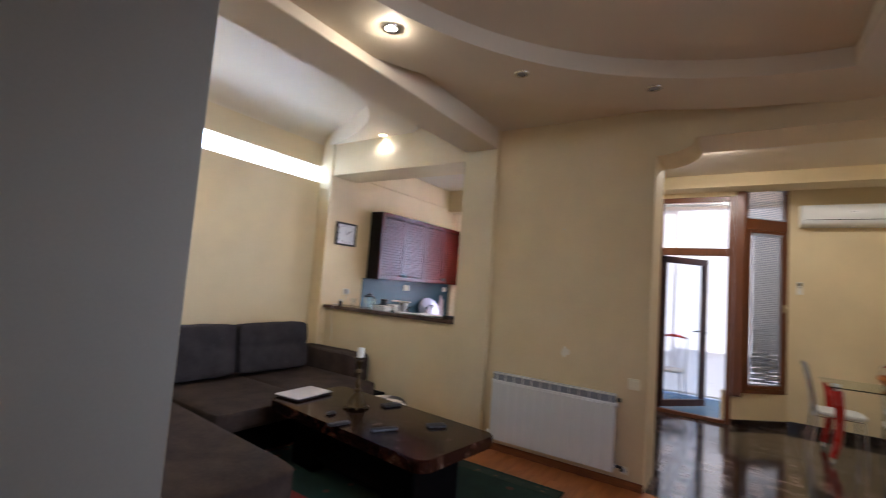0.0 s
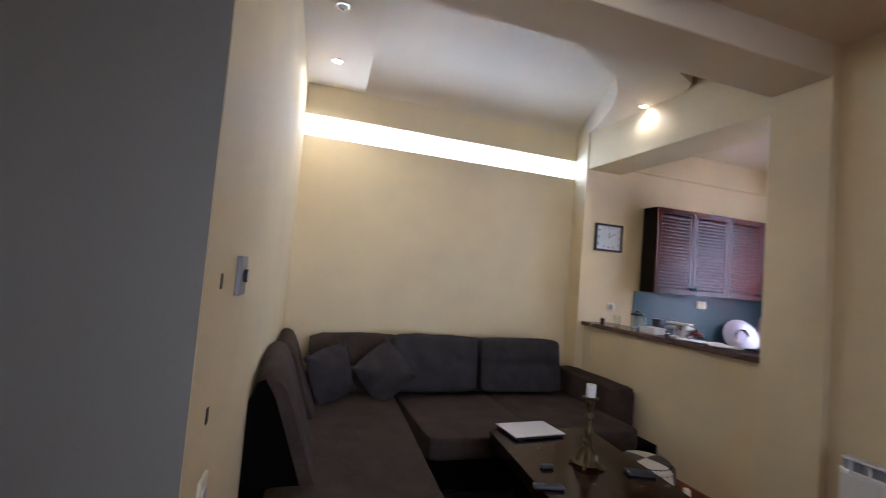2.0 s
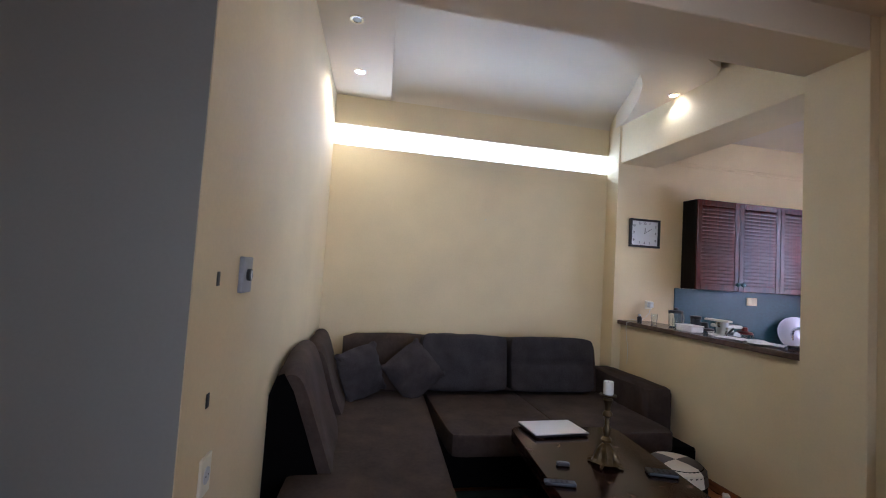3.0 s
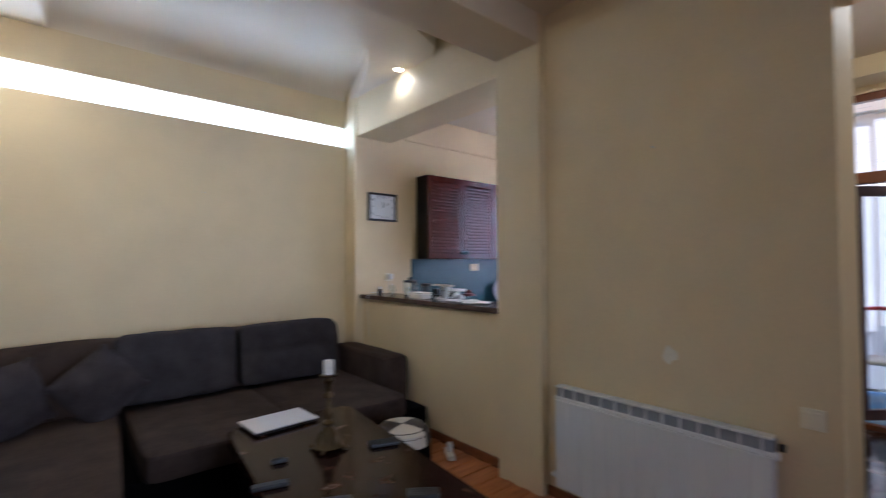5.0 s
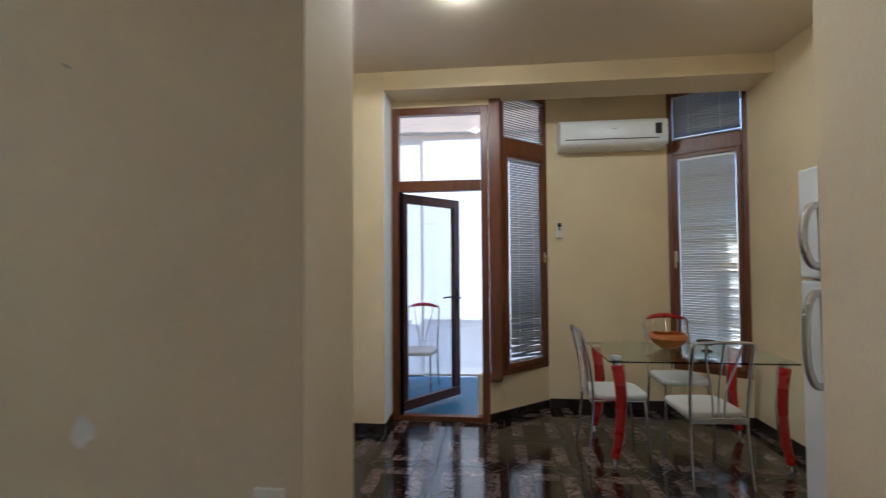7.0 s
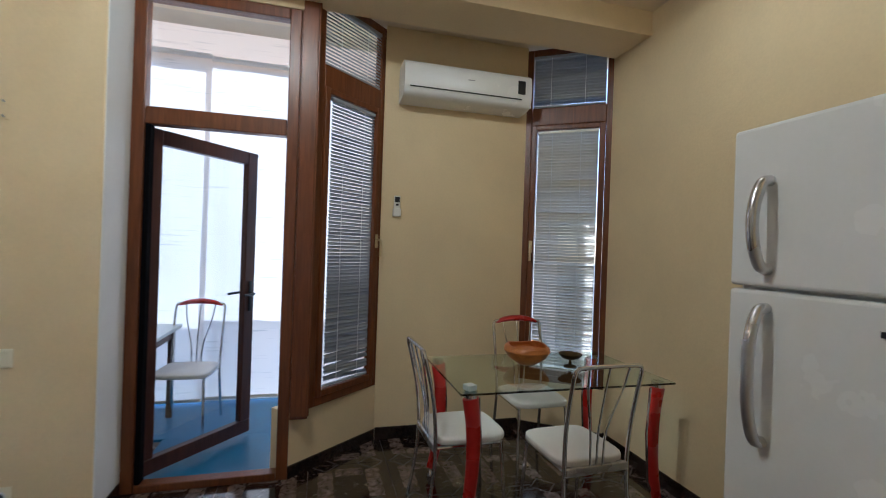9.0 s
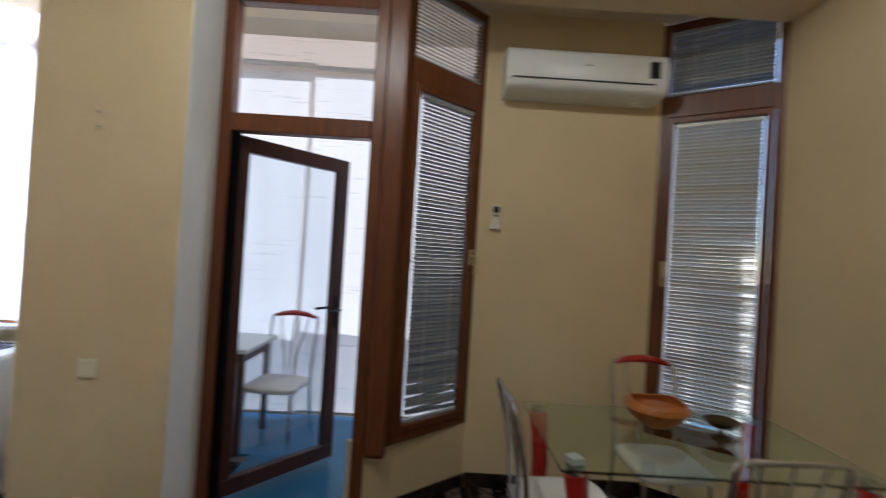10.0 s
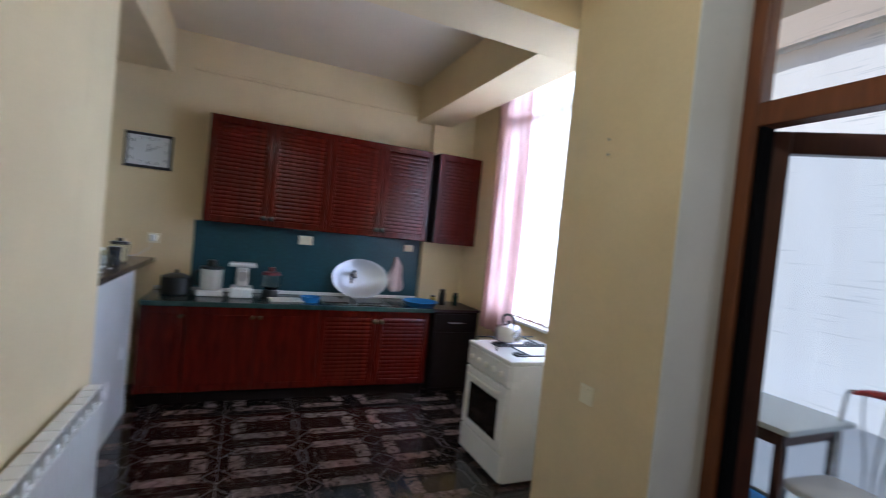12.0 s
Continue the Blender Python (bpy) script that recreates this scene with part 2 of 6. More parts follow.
M_CHROME = mat("chrome", (0.75, 0.76, 0.78), 0.15, 1.0, var=0.04, bump=0.0)
M_STEEL = mat("brushed_steel", (0.62, 0.62, 0.63), 0.28, 1.0, var=0.08, fine=200, bump=0.02)
M_RED = mat("red_lacquer", (0.42, 0.016, 0.010), 0.28, var=0.1, bump=0.0, coat=0.3)
M_SEAT = mat("white_seat_vinyl", (0.70, 0.66, 0.62), 0.5, var=0.06, bump=0.04)
M_BLACK = mat("black_plastic", (0.012, 0.012, 0.013), 0.4, var=0.1, bump=0.0)
M_MATTBLACK = mat("matt_black", (0.004, 0.004, 0.005), 0.9, var=0.1, bump=0.0, spec=0.05)
M_BLUE = mat("blue_balcony_floor_paint", (0.008, 0.115, 0.25), 0.40, var=0.2, scale=3, bump=0.05)
M_ORANGE = wood_mat("orange_wooden_bowl_wood", (0.42, 0.13, 0.025), (0.62, 0.24, 0.05), 0.35, 0, 4.0)
M_BRASS = mat("aged_brass", (0.11, 0.078, 0.04), 0.5, 1.0, var=0.35, scale=12, bump=0.1)
M_WAX = mat("white_candle_wax", (0.85, 0.82, 0.76), 0.5, var=0.04, bump=0.02)
M_SILVER = mat("silver_laptop_shell", (0.80, 0.80, 0.82), 0.4, 0.2, var=0.03, bump=0.0)
M_BARTOP = mat("speckled_brown_granite", (0.10, 0.062, 0.046), 0.2, var=0.45, scale=30, fine=140, bump=0.0)
M_COUNTER = mat("dark_green_worktop", (0.030, 0.065, 0.060), 0.2, var=0.4, scale=14, fine=90, bump=0.0)
M_SPLASH = mat("dark_teal_splashback", (0.018, 0.066, 0.086), 0.34, var=0.18, spec=0.35, scale=45, fine=160, bump=0.05, stretch=(1, 0.5, 1))
# Slats in two tones: dim and bright window light put into the colour.
M_BLIND = mat("shaded_blind_slat", (0.40, 0.42, 0.45), 0.4, 0.1, var=0.05, bump=0.0)
M_BLIND_LIT = mat("lit_blind_slat", (0.72, 0.69, 0.62), 0.4, 0.1, var=0.05, bump=0.0)
M_CORD = mat("white_cord", (0.7, 0.7, 0.68), 0.7, bump=0.0)
M_DARKGREY = mat("dark_grey_rubber", (0.035, 0.035, 0.038), 0.6, bump=0.0)
M_GREYBOX = mat("grey_metal_switch_box", (0.32, 0.32, 0.33), 0.45, 0.3, var=0.1, bump=0.0)
M_GLASS = glass_mat("window_glass")
M_LEAFGLASS = glass_mat("grey_blue_tinted_door_glass", (0.80, 0.86, 0.93))
M_FROST = sheer_mat("frosted_parapet_panel", (0.80, 0.84, 0.90), 0.62, (1, 1, 1), 0.95, clear=0.30)
M_TABLEGLASS = glass_mat("green_tinted_table_glass", (0.80, 0.93, 0.88))
M_JARGLASS = glass_mat("clear_jar_glass", (0.92, 0.97, 0.97))
M_BLOCK = sheer_mat("glass_block", (0.95, 0.97, 1.0), 0.85, (1, 1, 1), 0.95)
M_SHADE = sheer_mat("cream_balcony_shade_cloth", (0.90, 0.80, 0.70), 0.60, (0.35, 1, 9), 0.80, edge=(0.35, 0.40))
M_CURT = sheer_mat("pink_curtain", (0.62, 0.41, 0.385), 0.24, (5, 5, 0.5), 0.8)
M_SHEER = sheer_mat("white_sheer_curtain", (0.88, 0.76, 0.76), 0.5, (6, 6, 0.5), 0.75, clear=0.05)
M_CLOTH = mat("grey_pink_tea_towel", (0.50, 0.40, 0.40), 0.9, var=0.2, bump=0.2)
M_BASIN = mat("blue_plastic_basin", (0.04, 0.22, 0.60), 0.35, bump=0.0)
M_PAPER = mat("white_paper", (0.75, 0.75, 0.75), 0.8, var=0.08, bump=0.0)
M_BULB = glow_mat("lit_bulb", (1.0, 0.86, 0.62), 30.0)
M_BULBOFF = mat("unlit_bulb_glass", (0.35, 0.34, 0.30), 0.2, bump=0.0)
M_PLASTER = mat("exterior_plaster", (0.62, 0.56, 0.46), 0.8, var=0.1, bump=0.1)
M_GROUND = mat("grey_ground", (0.12, 0.12, 0.11), 0.9, var=0.3, scale=0.4, fine=6, bump=0.1)


def math_node(nt, op, a, b=None):
    n = nt.nodes.new("ShaderNodeMath")
    n.operation = op
    for k, v in enumerate((a, b)):
        if v is None:
            continue
        if isinstance(v, (int, float)):
            n.inputs[k].default_value = v
        else:
            nt.links.new(v, n.inputs[k])
    return n.outputs[0]


def mix_col(nt, fac, a, b, blend="MIX"):
    m = nt.nodes.new("ShaderNodeMix")
    m.data_type, m.blend_type = "RGBA", blend
    for k, v in ((0, fac), (6, a), (7, b)):
        if isinstance(v, tuple):
            m.inputs[k].default_value = (*v, 1)
        elif isinstance(v, float):
            m.inputs[k].default_value = v
        else:
            nt.links.new(v, m.inputs[k])
    return m.outputs[2]


def own_vector(nt, spread=(31, 17, 0)):
    """Object coordinates, and the same shifted by a random step for each piece."""
    tc, oi = nt.nodes.new("ShaderNodeTexCoord"), nt.nodes.new("ShaderNodeObjectInfo")
    sc, add = nt.nodes.new("ShaderNodeVectorMath"), nt.nodes.new("ShaderNodeVectorMath")
    sc.operation, add.operation = "SCALE", "ADD"
    sc.inputs[0].default_value = spread
    nt.links.new(oi.outputs["Random"], sc.inputs["Scale"])
    nt.links.new(tc.outputs["Object"], add.inputs[0])
    nt.links.new(sc.outputs[0], add.inputs[1])
    return tc.outputs["Object"], add.outputs[0]


def table_marble(name):
    m, nt, p = base_mat(name)
    here, vec = own_vector(nt)
    f = noise_node(nt, vec, 6.0, 7.0, 0.7, 0.6)
    nt.links.new(ramp(nt, f, [(0.35, (0.009, 0.004, 0.003)), (0.54, (0.024, 0.008, 0.006)), (0.62, (0.075, 0.038, 0.024)), (0.70, (0.26, 0.19, 0.14))]), p.inputs["Base Color"])
    p.inputs["Roughness"].default_value = 0.17
    p.inputs["Specular IOR Level"].default_value = 0.25
    return m


def floor_tile_mat(name):
    """Dark brown marble with pale inlaid bands along the edges and small lozenges where the bands meet."""
    m, nt, p = base_mat(name)
    here, vec = own_vector(nt)
    sep = nt.nodes.new("ShaderNodeSeparateXYZ")
    wob = nt.nodes.new("ShaderNodeTexNoise")
    wob.inputs["Scale"].default_value, wob.inputs["Detail"].default_value = 30.0, 3.0
    nt.links.new(vec, wob.inputs["Vector"])
    shift = nt.nodes.new("ShaderNodeVectorMath")
    shift.operation = "MULTIPLY_ADD"
    shift.inputs[1].default_value = (0.022, 0.022, 0)
    nt.links.new(wob.outputs["Color"], shift.inputs[0])
    nt.links.new(here, shift.inputs[2])
    back = nt.nodes.new("ShaderNodeVectorMath")
    back.operation = "SUBTRACT"
    back.inputs[1].default_value = (0.011, 0.011, 0)
    nt.links.new(shift.outputs[0], back.inputs[0])
    nt.links.new(back.outputs[0], sep.inputs[0])
    x, y = sep.outputs[0], sep.outputs[1]
    ax, ay = math_node(nt, "ABSOLUTE", x), math_node(nt, "ABSOLUTE", y)

    def within(v, lo, hi):
        return math_node(nt, "MULTIPLY", math_node(nt, "GREATER_THAN", v, lo), math_node(nt, "LESS_THAN", v, hi))

    band_x = math_node(nt, "MULTIPLY", within(ax, 0.10, 0.19), math_node(nt, "LESS_THAN", ay, 0.165))
    band_y = math_node(nt, "MULTIPLY", within(y, 0.10, 0.19), math_node(nt, "LESS_THAN", ax, 0.085))
    bands = math_node(nt, "MAXIMUM", band_x, band_y)
    loz = math_node(nt, "ADD", math_node(nt, "ABSOLUTE", math_node(nt, "SUBTRACT", ax, 0.145)), math_node(nt, "ABSOLUTE", math_node(nt, "SUBTRACT", ay, 0.25)))
    line = math_node(nt, "MAXIMUM", within(loz, 0.075, 0.088), math_node(nt, "MULTIPLY", within(y, -0.232, -0.218), math_node(nt, "LESS_THAN", ax, 0.07)))
    n1 = noise_node(nt, vec, 9.0, 6.0, 0.65, 1.4)
    dark = ramp(nt, n1, [(0.36, (0.005, 0.003, 0.0026)), (0.52, (0.015, 0.008, 0.0065)), (0.66, (0.034, 0.020, 0.016))])
    fl = nt.nodes.new("ShaderNodeMapping")
    fl.inputs["Scale"].default_value, fl.inputs["Rotation"].default_value = (1.0, 3.6, 1.0), (0, 0, 0.6)
    nt.links.new(vec, fl.inputs["Vector"])
    flecks = ramp(nt, noise_node(nt, fl.outputs[0], 15.0, 2.0, 0.5, 1.6), [(0.615, (0, 0, 0)), (0.66, (0.8, 0.8, 0.8))])
    dark = mix_col(nt, flecks, dark, (0.15, 0.12, 0.105))
    pale = ramp(nt, noise_node(nt, vec, 22.0, 5.0, 0.7, 0.8), [(0.36, (0.030, 0.018, 0.015)), (0.50, (0.130, 0.092, 0.077)), (0.66, (0.22, 0.165, 0.142))])
    col = mix_col(nt, bands, dark, pale)
    col = mix_col(nt, math_node(nt, "MULTIPLY", line, 0.55), col, (0.15, 0.135, 0.13))
    nt.links.new(col, p.inputs["Base Color"])
    p.inputs["Roughness"].default_value = 0.12
    p.inputs["Specular IOR Level"].default_value = 1.0
    return m


M_MARBLE = floor_tile_mat("brown_marble_tile")
M_TABLE = table_marble("dark_red_brown_marble")
M_GROUT = mat("grey_grout", (0.20, 0.17, 0.155), 0.8, bump=0.05)
M_PLINTH = mat("dark_marble_plinth", (0.022, 0.015, 0.013), 0.2, var=0.6, scale=14, bump=0.0)


def rug_mat(name, ground, figure, scale):
    m, nt, p = base_mat(name)
    mp = mapping(nt)
    v = nt.nodes.new("ShaderNodeTexVoronoi")
    v.inputs["Scale"].default_value = scale
    nt.links.new(mp.outputs[0], v.inputs["Vector"])
    n = noise_node(nt, mp.outputs[0], scale * 2.5, 4.0, 0.6, 0.7)
    col = ramp(nt, v.outputs["Distance"], [(0.0, figure), (0.16, figure), (0.22, ground), (0.8, [c * 0.7 for c in ground])])
    nt.links.new(col, p.inputs["Base Color"])
    p.inputs["Roughness"].default_value = 0.95
    bump_to(nt, p, noise_node(nt, mp.outputs[0], 260.0, 2.0), 0.4)
    return m


M_RUG = rug_mat("dark_green_rug_pile", (0.008, 0.035, 0.022), (0.10, 0.035, 0.02), 7.0)
M_REDRUG = rug_mat("red_rug_pile", (0.30, 0.022, 0.012), (0.16, 0.014, 0.01), 9.0)

# ---- plan ----
WEST, EAST, SOUTH = -4.37, 2.25, -2.6
KWEST = -4.17            # kitchen side of the west wall, proud of the lounge side
WALL_S, WALL_N = 3.46, 3.90   # faces of the thick wall between living room and dining room
JAMB_W, JAMB_E = -0.49, 1.08
PIL_W, PIL_E, PIL_S = -2.24, -1.88, 3.40
CEIL, LCEIL, VCEIL = 3.07, 3.32, 2.98    # dining and kitchen, lounge, living room
HEAD = 2.91              # soffit over the bay
NORTH = 6.05             # front of the north pier
DOORY = 6.38
LIV_E = 3.1

structure("floor_slab", box(-4.9, 3.5, -3.0, 8.2, -0.25, -0.012), M_GROUT, "screed under the floors")
structure("ground", box(-400, 400, -400, 400, -9.1, -9.0), M_GROUND, "ground far below the balcony")

# lounge and living room
w = box(-4.62, WEST, 0.3, 3.40, -0.01, 2.62)
w = box(-4.62, WEST, 0.3, 3.40, 2.82, 3.45, bm=w)
w = box(-4.62, WEST, 0.3, 0.53, 2.62, 2.82, bm=w)
structure("wall_west_lounge", w, M_WALL, "cream painted wall behind the corner sofa")
structure("wall_south_lounge", prism([(-1.35, 0.36), (-4.5, 0.545), (-4.5, 0.2), (-1.60, 0.02), (-1.60, SOUTH), (-1.35, SOUTH)], -0.01, 3.45), M_WALL, "cream painted wall with a free corner")
# Thin grey sheet over the cream end face, coloured for its shade.
structure("wall_face_grey", box(-1.35, -1.345, SOUTH, 0.357, 0.0, 3.2), M_WALL_UNLIT, "grey sheet for the unlit end face of the wall")
w = box(-1.6, 0.3, SOUTH - 0.2, SOUTH, -0.01, 3.2)
w = box(1.14, 3.3, SOUTH - 0.2, SOUTH, -0.01, 3.2, bm=w)
w = box(0.3, 1.14, SOUTH - 0.2, SOUTH, -0.01, 0.88, bm=w)
w = box(0.3, 1.14, SOUTH - 0.2, SOUTH, 2.24, 3.2, bm=w)
structure("wall_south_living", w, M_WALL, "plain cream wall with a narrow window opening")
# The opening is out of sight, added for the east lamp.
w = box(LIV_E, LIV_E + 0.2, SOUTH, 3.46, -0.01, 0.8)
w = box(LIV_E, LIV_E + 0.2, SOUTH, 3.46, 2.2, 3.2, bm=w)
w = box(LIV_E, LIV_E + 0.2, SOUTH, 1.18, 0.8, 2.2, bm=w)
w = box(LIV_E, LIV_E + 0.2, 2.62, 3.46, 0.8, 2.2, bm=w)
structure("wall_east_living", w, M_WALL, "plain cream wall with an added unseen opening")

# thick wall between living room and dining room, with its lintel
w = box(PIL_E, JAMB_W, WALL_S, WALL_N, -0.01, 3.3)
structure("wall_radiator", w, M_WALL, "cream painted wall with a radiator, a socket and a filled patch")
structure("pillar_south", box(PIL_W, PIL_E - 0.001, PIL_S, WALL_N, -0.01, 3.3, 0.003), M_WALL, "square cream painted pillar")
structure("wall_fridge_side", box(JAMB_E, LIV_E, WALL_S, 3.87, -0.01, 3.3), M_WALL, "cream painted wall beside the fridge")
prof = [(JAMB_W, 3.3), (JAMB_W, 2.60)] + [(JAMB_W + 0.28 * math.sin(a), 2.60 + 0.12 * (1 - math.cos(a))) for a in [radians(k * 15) for k in range(1, 7)]] + [(JAMB_E, 2.72), (JAMB_E, 3.3)]
lin = prism(prof, 0, WALL_N - WALL_S)
for v in lin.verts:
    v.co = Vector((v.co.x, WALL_S + 0.002 + v.co.z * 0.99, v.co.y))
structure("lintel", lin, M_WALL, "cream lintel with a rounded corner over the opening")

# beams of the lounge
structure("beam_lounge", box(PIL_W, PIL_E, 0.2, PIL_S - 0.002, 2.79, 3.4, 0.006), M_CEIL, "boxed cream beam between lounge and living room")
structure("beam_bar", box(KWEST - 0.1, PIL_W - 0.002, 3.42, 3.84, 2.70, 3.4, 0.005), M_WALL, "boxed cream beam over the bar")

# ceilings
structure("ceiling_lounge", box(-4.6, PIL_W, 0.2, 3.5, LCEIL, LCEIL + 0.15), M_CEIL, "raised lounge ceiling")
structure("ceiling_panel_lounge_south", prism([(-4.4, 0.4), (PIL_W, 0.4), (PIL_W, 0.90), (-4.4, 1.05)], 3.095, LCEIL - 0.002), M_CEIL, "dropped ceiling panel with downlights")
inner = smooth_line([(PIL_W, 1.95), (-2.53, 2.10), (-2.75, 2.31), (-2.87, 2.56), (-3.03, 2.80), (-3.28, 3.015), (-3.63, 3.20), (-4.03, 3.36), (-4.28, 3.405)])
outer = [(-3.15, 3.43), (-2.95, 3.42), (-2.82, 3.34), (-2.75, 3.18), (-2.68, 3.02), (-2.5, 2.88), (PIL_W, 2.78)]
structure("ceiling_panel_lounge_north", prism(list(inner) + [(-4.4, 3.43)] + outer, 3.095, LCEIL - 0.002), M_CEIL, "curved dropped ceiling panel with a downlight")
cove = [(WEST - 0.02, LCEIL + 0.01), (WEST - 0.02, 3.10)] + [(WEST + 0.42 - 0.42 * math.cos(a), 3.10 + (LCEIL - 3.10) * math.sin(a)) for a in [radians(6 * k) for k in range(16)]] + [(WEST + 0.43, LCEIL + 0.01)]
cv = prism(cove, 0.9, 3.425)
for v in cv.verts:
    v.co = Vector((v.co.x, v.co.z, v.co.y))
structure("ceiling_cove_lounge", cv, M_CEIL, "rounded cove between lounge wall and ceiling", True)
structure("ceiling_living", box(-1.9, LIV_E + 0.2, SOUTH - 0.2, 3.47, VCEIL, VCEIL + 0.15), M_CEIL, "living room ceiling")
oarc = arc_through((-1.72, 1.96), (-1.02, 2.80), (0.1, 3.34), 28, 5.0, 5.0)
oarc = [p for p in oarc if p[0] > PIL_E and p[1] < WALL_S]
iarc = arc_through((-1.41, 1.38), (-0.45, 2.58), (0.62, 2.92), 28)
poly = [(PIL_E, oarc[0][1] - 0.12)] + oarc + [(oarc[-1][0] + 0.3, WALL_S), (LIV_E, WALL_S), (LIV_E, SOUTH), (0.62, SOUTH)] + iarc[::-1] + [(-1.56, 0.9), (-1.62, 0.3), (-1.62, SOUTH), (PIL_E, SOUTH)]
structure("ceiling_panel_living", prism(poly, 2.86, VCEIL - 0.002), M_CEIL, "large curved dropped ceiling panel with downlights")
structure("ceiling_kitchen_dining", box(-4.6, EAST + 0.3, WALL_S + 0.2, 7.1, CEIL, CEIL + 0.15), M_CEIL, "kitchen and dining ceiling")
structure("beam_kitchen", box(-2.02, -1.64, WALL_N, NORTH + 0.6, 2.70, CEIL + 0.05), M_WALL, "boxed cream beam between kitchen and dining room")
structure("beam_kitchen_north", box(-4.3, -2.022, 6.07, 6.43, 2.70, CEIL + 0.05), M_WALL, "boxed cream beam over the kitchen window")
structure("soffit_bay", box(-0.888, EAST + 0.3, NORTH, 6.44, HEAD, CEIL + 0.05), M_WALL, "cream soffit over the bay")

# kitchen walls
structure("wall_west_kitchen", box(-4.62, KWEST, 3.402, 7.0, -0.01, 3.3), M_WALL, "cream kitchen wall behind the cupboards")
structure("ledge_kitchen", box(KWEST, KWEST + 0.02, 4.0, 6.25, 2.755, 2.785, 0.004), M_WALL, "thin plaster ledge above the cupboards", category="trim")
structure("pilaster_kitchen", box(KWEST, KWEST + 0.06, 6.24, 6.5, -0.01, 2.75), M_WALL, "shallow cream pilaster")
KN = 6.74
w = box(-4.3, -3.35, KN, KN + 0.25, -0.01, 3.3)
w = box(-3.35, -1.7, KN, KN + 0.25, -0.01, 0.88, bm=w)
w = box(-3.35, -1.7, KN, KN + 0.25, 3.02, 3.3, bm=w)
structure("wall_north_kitchen", w, M_WALL, "cream kitchen wall with a window")
structure("pier_north", box(-1.62, -0.89, NORTH, 6.52, -0.01, 3.2, 0.004), M_WALL, "cream pier between kitchen window and balcony door")
structure("reveal_balcony_door", box(-0.89, -0.884, NORTH + 0.004, DOORY - 0.032, 0.076, HEAD - 0.002), M_REVEAL, "white painted reveal beside the balcony door")
structure("pier_north_outer", box(-1.70, -1.30, 6.522, 7.0, -0.01, 3.2), M_PLASTER, "plaster outer face of the pier")
# bar
structure("bar_wall", box(KWEST, PIL_W, 3.50, 3.62, -0.01, 1.065), M_WALL, "low cream wall under the bar top")
structure("bar_back_panel", box(-3.55, PIL_W, 3.622, 3.80, -0.01, 1.062, 0.004), M_WHITE, "white panel on the kitchen side of the bar", category="panel")

# east wall, bay
structure("wall_east_dining", box(EAST, EAST + 0.25, 3.87, 6.47, -0.01, 3.3), M_WALL, "cream wall behind the fridge")
ACY = 6.83
structure("wall_bay", box(0.575, 1.725, ACY, ACY + 0.2, -0.01, CEIL + 0.05), M_WALL, "cream wall with the air conditioner")
structure("wall_over_door", box(-0.89, 0.10, DOORY - 0.03, DOORY + 0.07, 2.852, HEAD), M_WALL, "strip of wall over the balcony door")
A1, B1 = (0.105, 6.405), (0.59, 6.855)
A2, B2 = (1.715, 6.835), (2.26, 6.44)


def low_wall(name, a, b, z1):
    d = Vector((b[0] - a[0], b[1] - a[1])).normalized()
    n = Vector((-d.y, d.x)) * 0.16
    return structure(name, prism([a, b, (b[0] + n.x, b[1] + n.y), (a[0] + n.x, a[1] + n.y)], -0.01, z1), M_WALL, "low cream wall under the bay window")


low_wall("wall_bay_low_west", (A1[0] - 0.115, A1[1] - 0.045), B1, 0.40)
low_wall("wall_bay_low_east", A2, B2, 0.40)

# ---- floors ----
living_floor = structure("floor_living", box(-4.5, LIV_E, SOUTH, WALL_S + 0.03, -0.012, -0.006), M_PARQ, "orange brown parquet floor")
dining_floor = structure("floor_dining", box(-4.3, EAST + 0.1, WALL_S + 0.03, ACY, -0.012, -0.008), M_GROUT, "polished brown marble tile floor")

# plinths
for nm, bm in (
    ("baseboard_pier", box(-1.63, -0.88, NORTH - 0.012, NORTH, -0.005, 0.075, 0.003)),
    ("baseboard_pier_return", box(-0.89, -0.878, NORTH, DOORY - 0.04, -0.005, 0.075)),
    ("baseboard_bay", box(0.58, 1.72, ACY - 0.012, ACY, -0.005, 0.09, 0.003)),
    ("baseboard_east", box(EAST - 0.012, EAST, 4.9, 6.43, -0.005, 0.09, 0.003)),
):
    structure(nm, bm, M_PLINTH, "dark marble plinth", category="baseboard")
for nm, a, b in (("baseboard_bay_west", (A1[0] - 0.11, A1[1] - 0.045), B1), ("baseboard_bay_east", A2, B2)):
    d = Vector((b[0] - a[0], b[1] - a[1])).normalized()
    n = Vector((d.y, -d.x)) * 0.012
    structure(nm, prism([a, b, (b[0] + n.x, b[1] + n.y), (a[0] + n.x, a[1] + n.y)], -0.005, 0.075), M_PLINTH, "dark marble plinth", category="baseboard")
structure("baseboard_radiator_wall", box(PIL_E, JAMB_W, WALL_S - 0.014, WALL_S, -0.005, 0.06, 0.003), wood_mat("brown_skirting", (0.16, 0.05, 0.015), (0.28, 0.10, 0.03), 0.4, 0), "orange brown wooden skirting", category="baseboard")
structure("baseboard_bar", box(KWEST, PIL_W, 3.486, 3.50, -0.005, 0.06, 0.003), MATS["brown_skirting"], "orange brown wooden skirting", category="baseboard")

